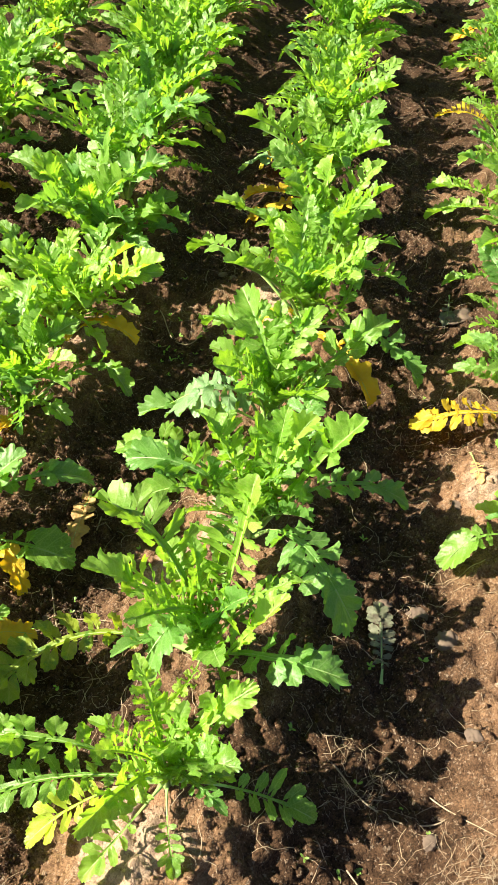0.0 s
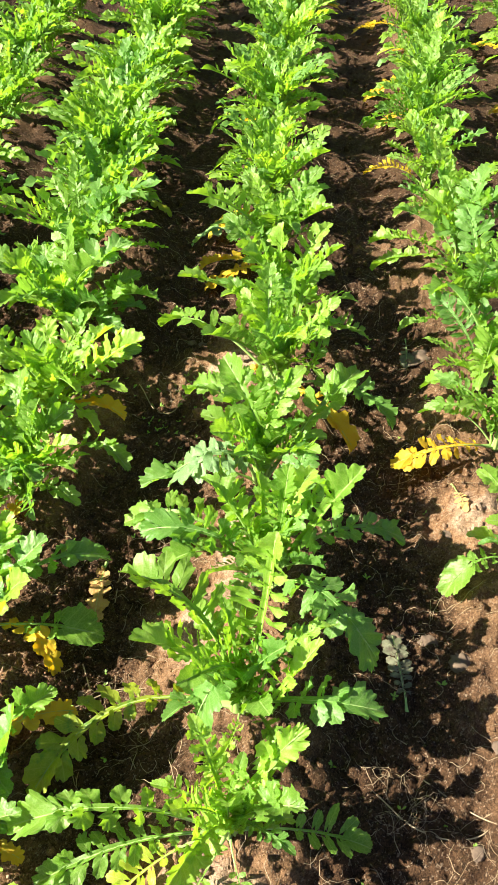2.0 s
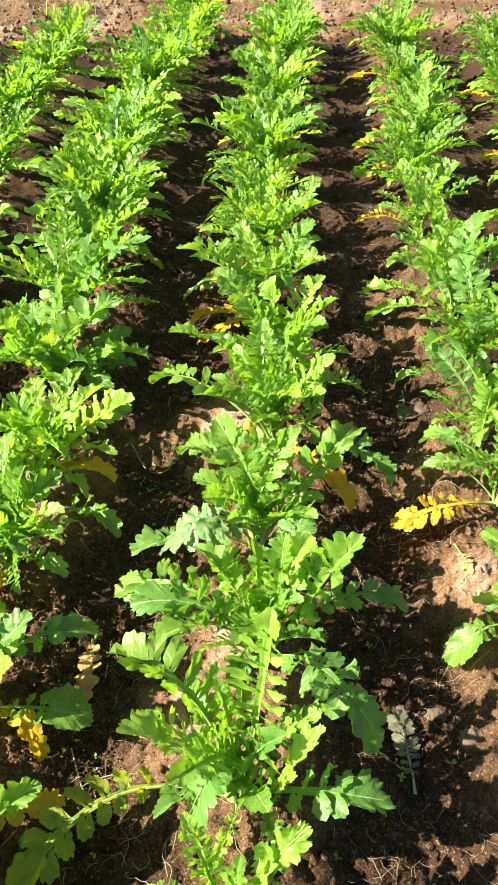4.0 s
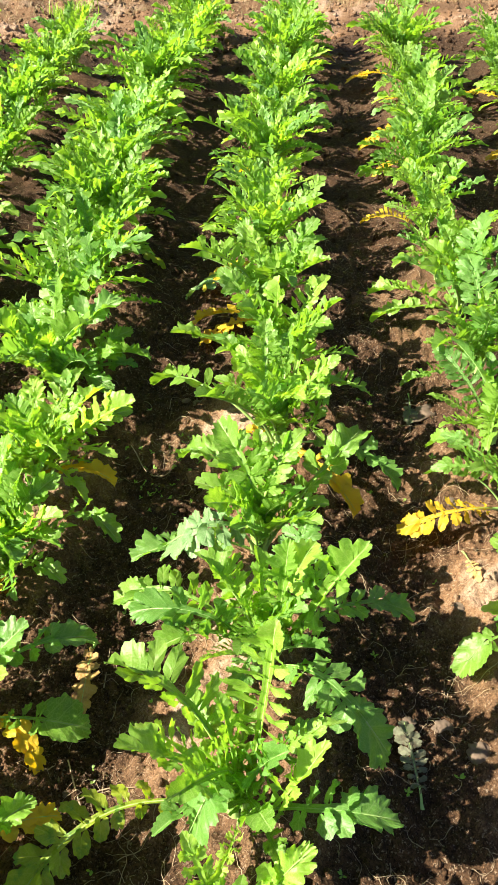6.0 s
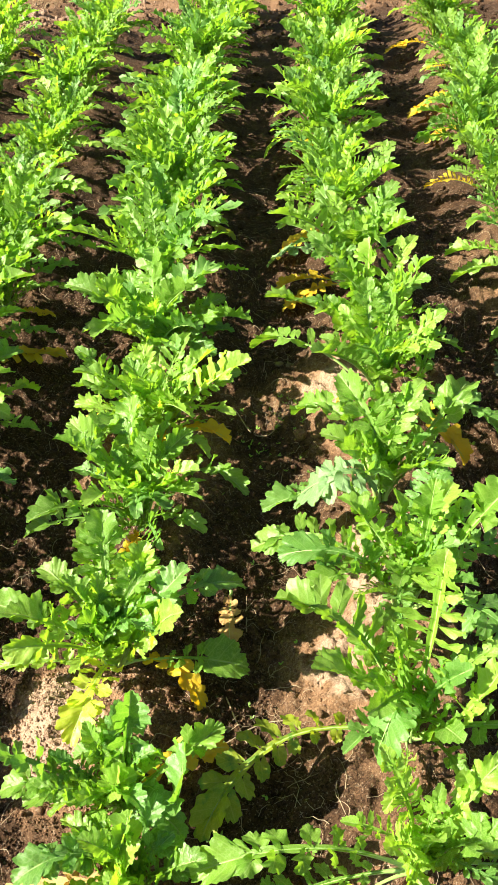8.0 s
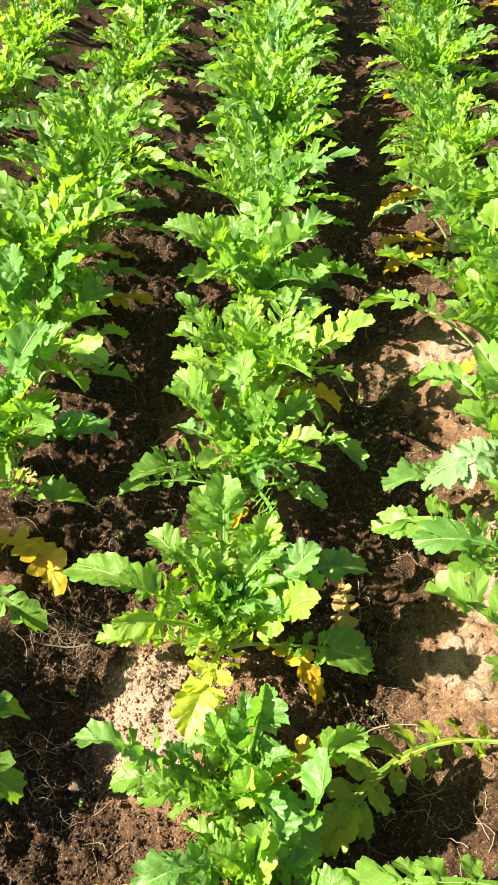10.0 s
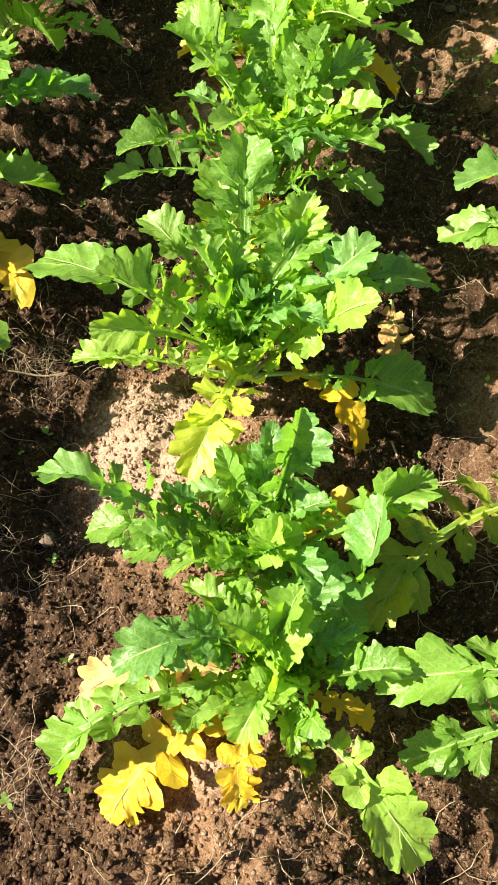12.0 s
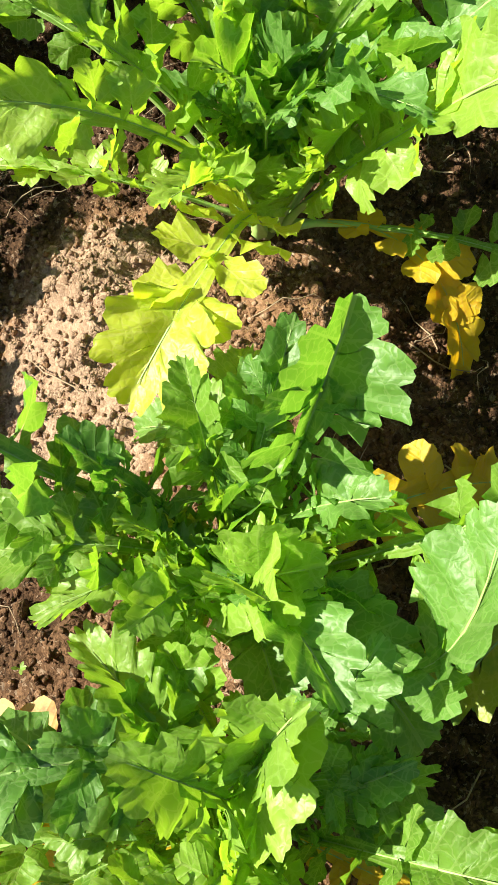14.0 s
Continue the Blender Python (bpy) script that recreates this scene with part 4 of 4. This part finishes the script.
fine_crumbs()
crumbs("soil_crumbs", 9000, 5, -1.0, 1.1, 0.35, 3.0, 1.7, 0.0016, 0.009, 5, "loose brown soil crumbs strewn over the ridges")
crumbs("soil_lumps", 6000, 9, -1.7, 2.8, 1.8, 7.2, 1.0, 0.003, 0.018, 5, "brown lumps of tilled soil between the far rows")
crumbs("soil_bank_lumps", 4500, 10, -2.0, 3.4, 6.6, 9.0, 1.0, 0.004, 0.022, 4, "coarse brown lumps of soil along the field's end")


def strands(name, starts, rng, length, radius, bend, lift, mat, label, category, up=0.15):
    """Thin dry strands lying on the soil, each a bent three-sided tube."""
    co, faces, n = [], [], 7
    for x, y in starts:
        az, turn, size = rng.uniform(0, 6.28), rng.normal(0, bend), length * rng.uniform(0.4, 1.3)
        p, rise = np.array([x, y]), rng.uniform(0, up)
        first = len(co)
        for i in range(n):
            f = i / (n - 1)
            z = ground_height(p[:1], p[1:])[0] + lift + rise * size * math.sin(math.pi * f)
            r = radius * (1 - 0.6 * f)
            across = np.array([-math.sin(az), math.cos(az)])
            for k in range(3):
                a = 2.0944 * k
                co.append((p[0] + across[0] * r * math.cos(a), p[1] + across[1] * r * math.cos(a), z + r * math.sin(a)))
            p = p + np.array([math.cos(az), math.sin(az)]) * size / (n - 1)
            az += turn / (n - 1) + rng.normal(0, bend * 0.25)
        for i in range(n - 1):
            for k in range(3):
                a, b = first + 3 * i + k, first + 3 * i + (k + 1) % 3
                faces.append((a, b, b + 3, a + 3))
    return joined(name, co, faces, mat, label, category)


spots, rng = scattered(1300, 8, -1.0, 1.2, 0.4, 3.8, 1.4)
strands("straw", spots, rng, 0.075, 0.0009, 1.6, 0.003, STRAW, "fine dry straw and dead roots lying on soil", "straw")
for cx, cy, n in ((0.444, 0.769, 40), (-0.74, 1.28, 60), (0.05, 2.1, 45), (-0.12, 1.02, 20), (0.62, 0.6, 60), (-0.42, 3.25, 40), (-0.7, 0.67, 34), (-0.72, 0.97, 30)):
    g = np.random.default_rng(int(100 * cy))
    strands("root_tuft", g.normal((cx, cy), 0.03, (n, 2)), g, 0.08, 0.0005, 2.2, 0.004, STRAW, "tangled tuft of dried pale roots on soil", "dried roots", 0.5)


def twig(points, radius):
    """A single bent stalk lying on the soil."""
    curve = bpy.data.curves.new("dry_stalk", "CURVE")
    curve.dimensions, curve.bevel_depth, curve.bevel_resolution = "3D", radius, 1
    line = curve.splines.new("BEZIER")
    line.bezier_points.add(len(points) - 1)
    for b, (x, y) in zip(line.bezier_points, points):
        b.co = (x, y, ground_at(x, y) + radius + 0.004)
        b.handle_left_type = b.handle_right_type = "AUTO"
    line.bezier_points[-1].radius = 0.4
    curve.materials.append(STRAW)
    tagged(new("dry_stalk", curve), "thin bent dry stalk lying on brown soil", "dry stalk", "dry stalks on the soil")


for points in (((0.40, 0.80), (0.47, 0.72), (0.56, 0.69), (0.62, 0.72)), ((0.5, 0.82), (0.58, 0.74), (0.66, 0.66)), ((-0.79, 1.25), (-0.72, 1.26), (-0.64, 1.30)), ((-0.21, 1.02), (-0.13, 1.06), (-0.06, 1.05)),
               ((-0.2, 1.12), (-0.17, 1.03), (-0.15, 0.99)), ((-0.1, 2.12), (-0.02, 2.02), (0.06, 2.08)), ((-0.14, 1.3), (-0.13, 1.4)), ((0.42, 0.62), (0.47, 0.55), (0.49, 0.5))):
    twig(points, 0.0016)


def clod(x, y, size, seed):
    """A hard lump of dried soil."""
    bm = bmesh.new()
    bmesh.ops.create_icosphere(bm, subdivisions=4, radius=1.0)
    for v in bm.verts:
        o = Vector((seed, 2 * seed, 0))
        k = 1 + 0.45 * noise.noise(v.co * 1.2 + o) + 0.25 * noise.noise(v.co * 3 + o) + 0.14 * noise.noise(v.co * 8 + o) + 0.06 * noise.noise(v.co * 18 + o)
        v.co = Vector((v.co.x * 1.2, v.co.y, v.co.z * 0.42)) * size * k
    me = bpy.data.meshes.new("soil_clod")
    bm.to_mesh(me)
    bm.free()
    me.materials.append(STONE)
    me.polygons.foreach_set("use_smooth", np.ones(len(me.polygons), bool))
    ob = tagged(new("soil_clod", me), "hard grey-brown clod of dried soil", "soil clod", "clods on the soil")
    ob.location, ob.rotation_euler = (x, y, ground_at(x, y) + size * 0.1), (0, 0, seed)


for k, (x, y, size) in enumerate(((0.595, 1.14, 0.02), (0.64, 1.05, 0.026), (0.816, 2.2, 0.035), (0.108, 2.333, 0.016), (0.07, 2.34, 0.011), (0.66, 0.84, 0.017), (0.56, 0.66, 0.012), (-0.2, 1.06, 0.008),
                                  (-0.7, 0.98, 0.01), (-0.62, 0.7, 0.009), (0.7, 1.42, 0.012), (0.52, 1.16, 0.012), (-0.74, 1.5, 0.013), (-0.43, 0.63, 0.008), (0.77, 1.75, 0.014))):
    clod(x, y, size, 1.7 * k)


# ---- small weeds in the furrows ----
def seedlings():
    spots, rng = scattered(150, 21, -0.85, 0.8, 0.6, 2.6, 1.2)
    extra = np.random.default_rng(22).normal((0.0, 2.0), (0.05, 0.08), (45, 2))
    co, faces = [], []
    for x, y in np.concatenate([spots, extra]):
        if ridge(np.array([x]), np.array([y]))[0] > 0.55:
            continue
        z, size = ground_at(x, y) + 0.004, rng.uniform(0.004, 0.011)
        for i in range(rng.integers(3, 6)):
            az = rng.uniform(0, 6.28)
            d, s = np.array([math.cos(az), math.sin(az), rng.uniform(0.2, 0.8)]), np.array([-math.sin(az), math.cos(az), 0])
            n = len(co)
            o = np.array([x, y, z])
            co += [o, o + d * size * 0.5 + s * size * 0.3, o + d * size * 0.95 + s * size * 0.2, o + d * size * 1.15, o + d * size * 0.95 - s * size * 0.2, o + d * size * 0.5 - s * size * 0.3]
            faces += [(n, n + 1, n + 2, n + 3), (n, n + 3, n + 4, n + 5)]
    joined("weed_seedlings", co, faces, LEAF_GREEN, "tiny green weed seedlings in the damp furrows", "weeds")


seedlings()


def verge():
    """Dry grass along the far end of the field."""
    rng = np.random.default_rng(31)
    co, faces = [], []
    for i in range(9000):
        x, y = rng.uniform(-3.2, 4.2), FIELD_END + 0.65 + 2.6 * rng.uniform(0, 1) ** 1.3
        z, tall, az = ground_at(x, y), rng.uniform(0.015, 0.06), rng.uniform(0, 6.28)
        lean = rng.uniform(0.6, 3.0) * tall
        d, s = np.array([math.cos(az), math.sin(az)]), np.array([-math.sin(az), math.cos(az)]) * 0.0012
        n = len(co)
        m = d * lean * 0.35
        co += [(x - s[0], y - s[1], z), (x + s[0], y + s[1], z), (x + m[0] + s[0], y + m[1] + s[1], z + tall * 0.7), (x + m[0] - s[0], y + m[1] - s[1], z + tall * 0.7), (x + d[0] * lean, y + d[1] * lean, z + tall * 0.85)]
        faces += [(n, n + 1, n + 2, n + 3), (n + 3, n + 2, n + 4)]
    joined("dry_grass", co, faces, GRASS, "short dry grass along the end of the field", "grass")


verge()


def green_tuft(x0, y0, n, seed):
    """A few green blades among the dry grass."""
    rng = np.random.default_rng(seed)
    co, faces = [], []
    for i in range(n):
        x, y = x0 + rng.normal(0, 0.07), y0 + rng.normal(0, 0.05)
        z, tall, az = ground_at(x, y), rng.uniform(0.05, 0.13), rng.uniform(0, 6.28)
        d, s = np.array([math.cos(az), math.sin(az)]) * tall * rng.uniform(0.3, 0.9), np.array([-math.sin(az), math.cos(az)]) * 0.003
        k = len(co)
        co += [(x - s[0], y - s[1], z), (x + s[0], y + s[1], z), (x + 0.4 * d[0] + s[0], y + 0.4 * d[1] + s[1], z + 0.7 * tall), (x + 0.4 * d[0] - s[0], y + 0.4 * d[1] - s[1], z + 0.7 * tall), (x + d[0], y + d[1], z + tall)]
        faces += [(k, k + 1, k + 2, k + 3), (k + 3, k + 2, k + 4)]
    joined("green_grass", co, faces, LEAF_GREEN, "tuft of green grass among dry grass", "grass")


for k, (x, y) in enumerate(((2.2, 7.95), (2.05, 7.9), (-0.85, 8.15), (-0.7, 8.1), (3.1, 7.8))):
    green_tuft(x, y, 90, 60 + k)


# ---- dead leaves lying loose ----
def fallen(base, tip, colour, style, label, seed):
    tagged(leaf(None, (*base, ground_at(*base) + 0.01), (*tip, ground_at(*tip) + 0.01), 0.06, style, colour, 1.2, 0, 15, -0.1, True, seed, name="fallen_leaf"), label, "fallen leaf", "fallen leaves on the soil")


fallen((-0.165, 1.42), (-0.185, 1.23), LEAF_DRY, "oak", "shrivelled brown fallen leaf on dark soil", 1)
fallen((0.50, 0.97), (0.505, 1.16), LEAF_WITHERED, "pinnate", "limp grey-green fallen leaf in the furrow", 2)
fallen((-0.42, 3.0), (-0.3, 2.95), LEAF_DRY, "broad", "shrivelled brown fallen leaf on dark soil", 3)
fallen((0.79, 2.3), (0.765, 2.16), LEAF_WITHERED, "round", "limp grey-green fallen leaf in the furrow", 0)
fallen((0.74, 1.56), (0.75, 1.45), LEAF_DRY, "ash", "curled pale brown fallen leaf on dry soil", 4)
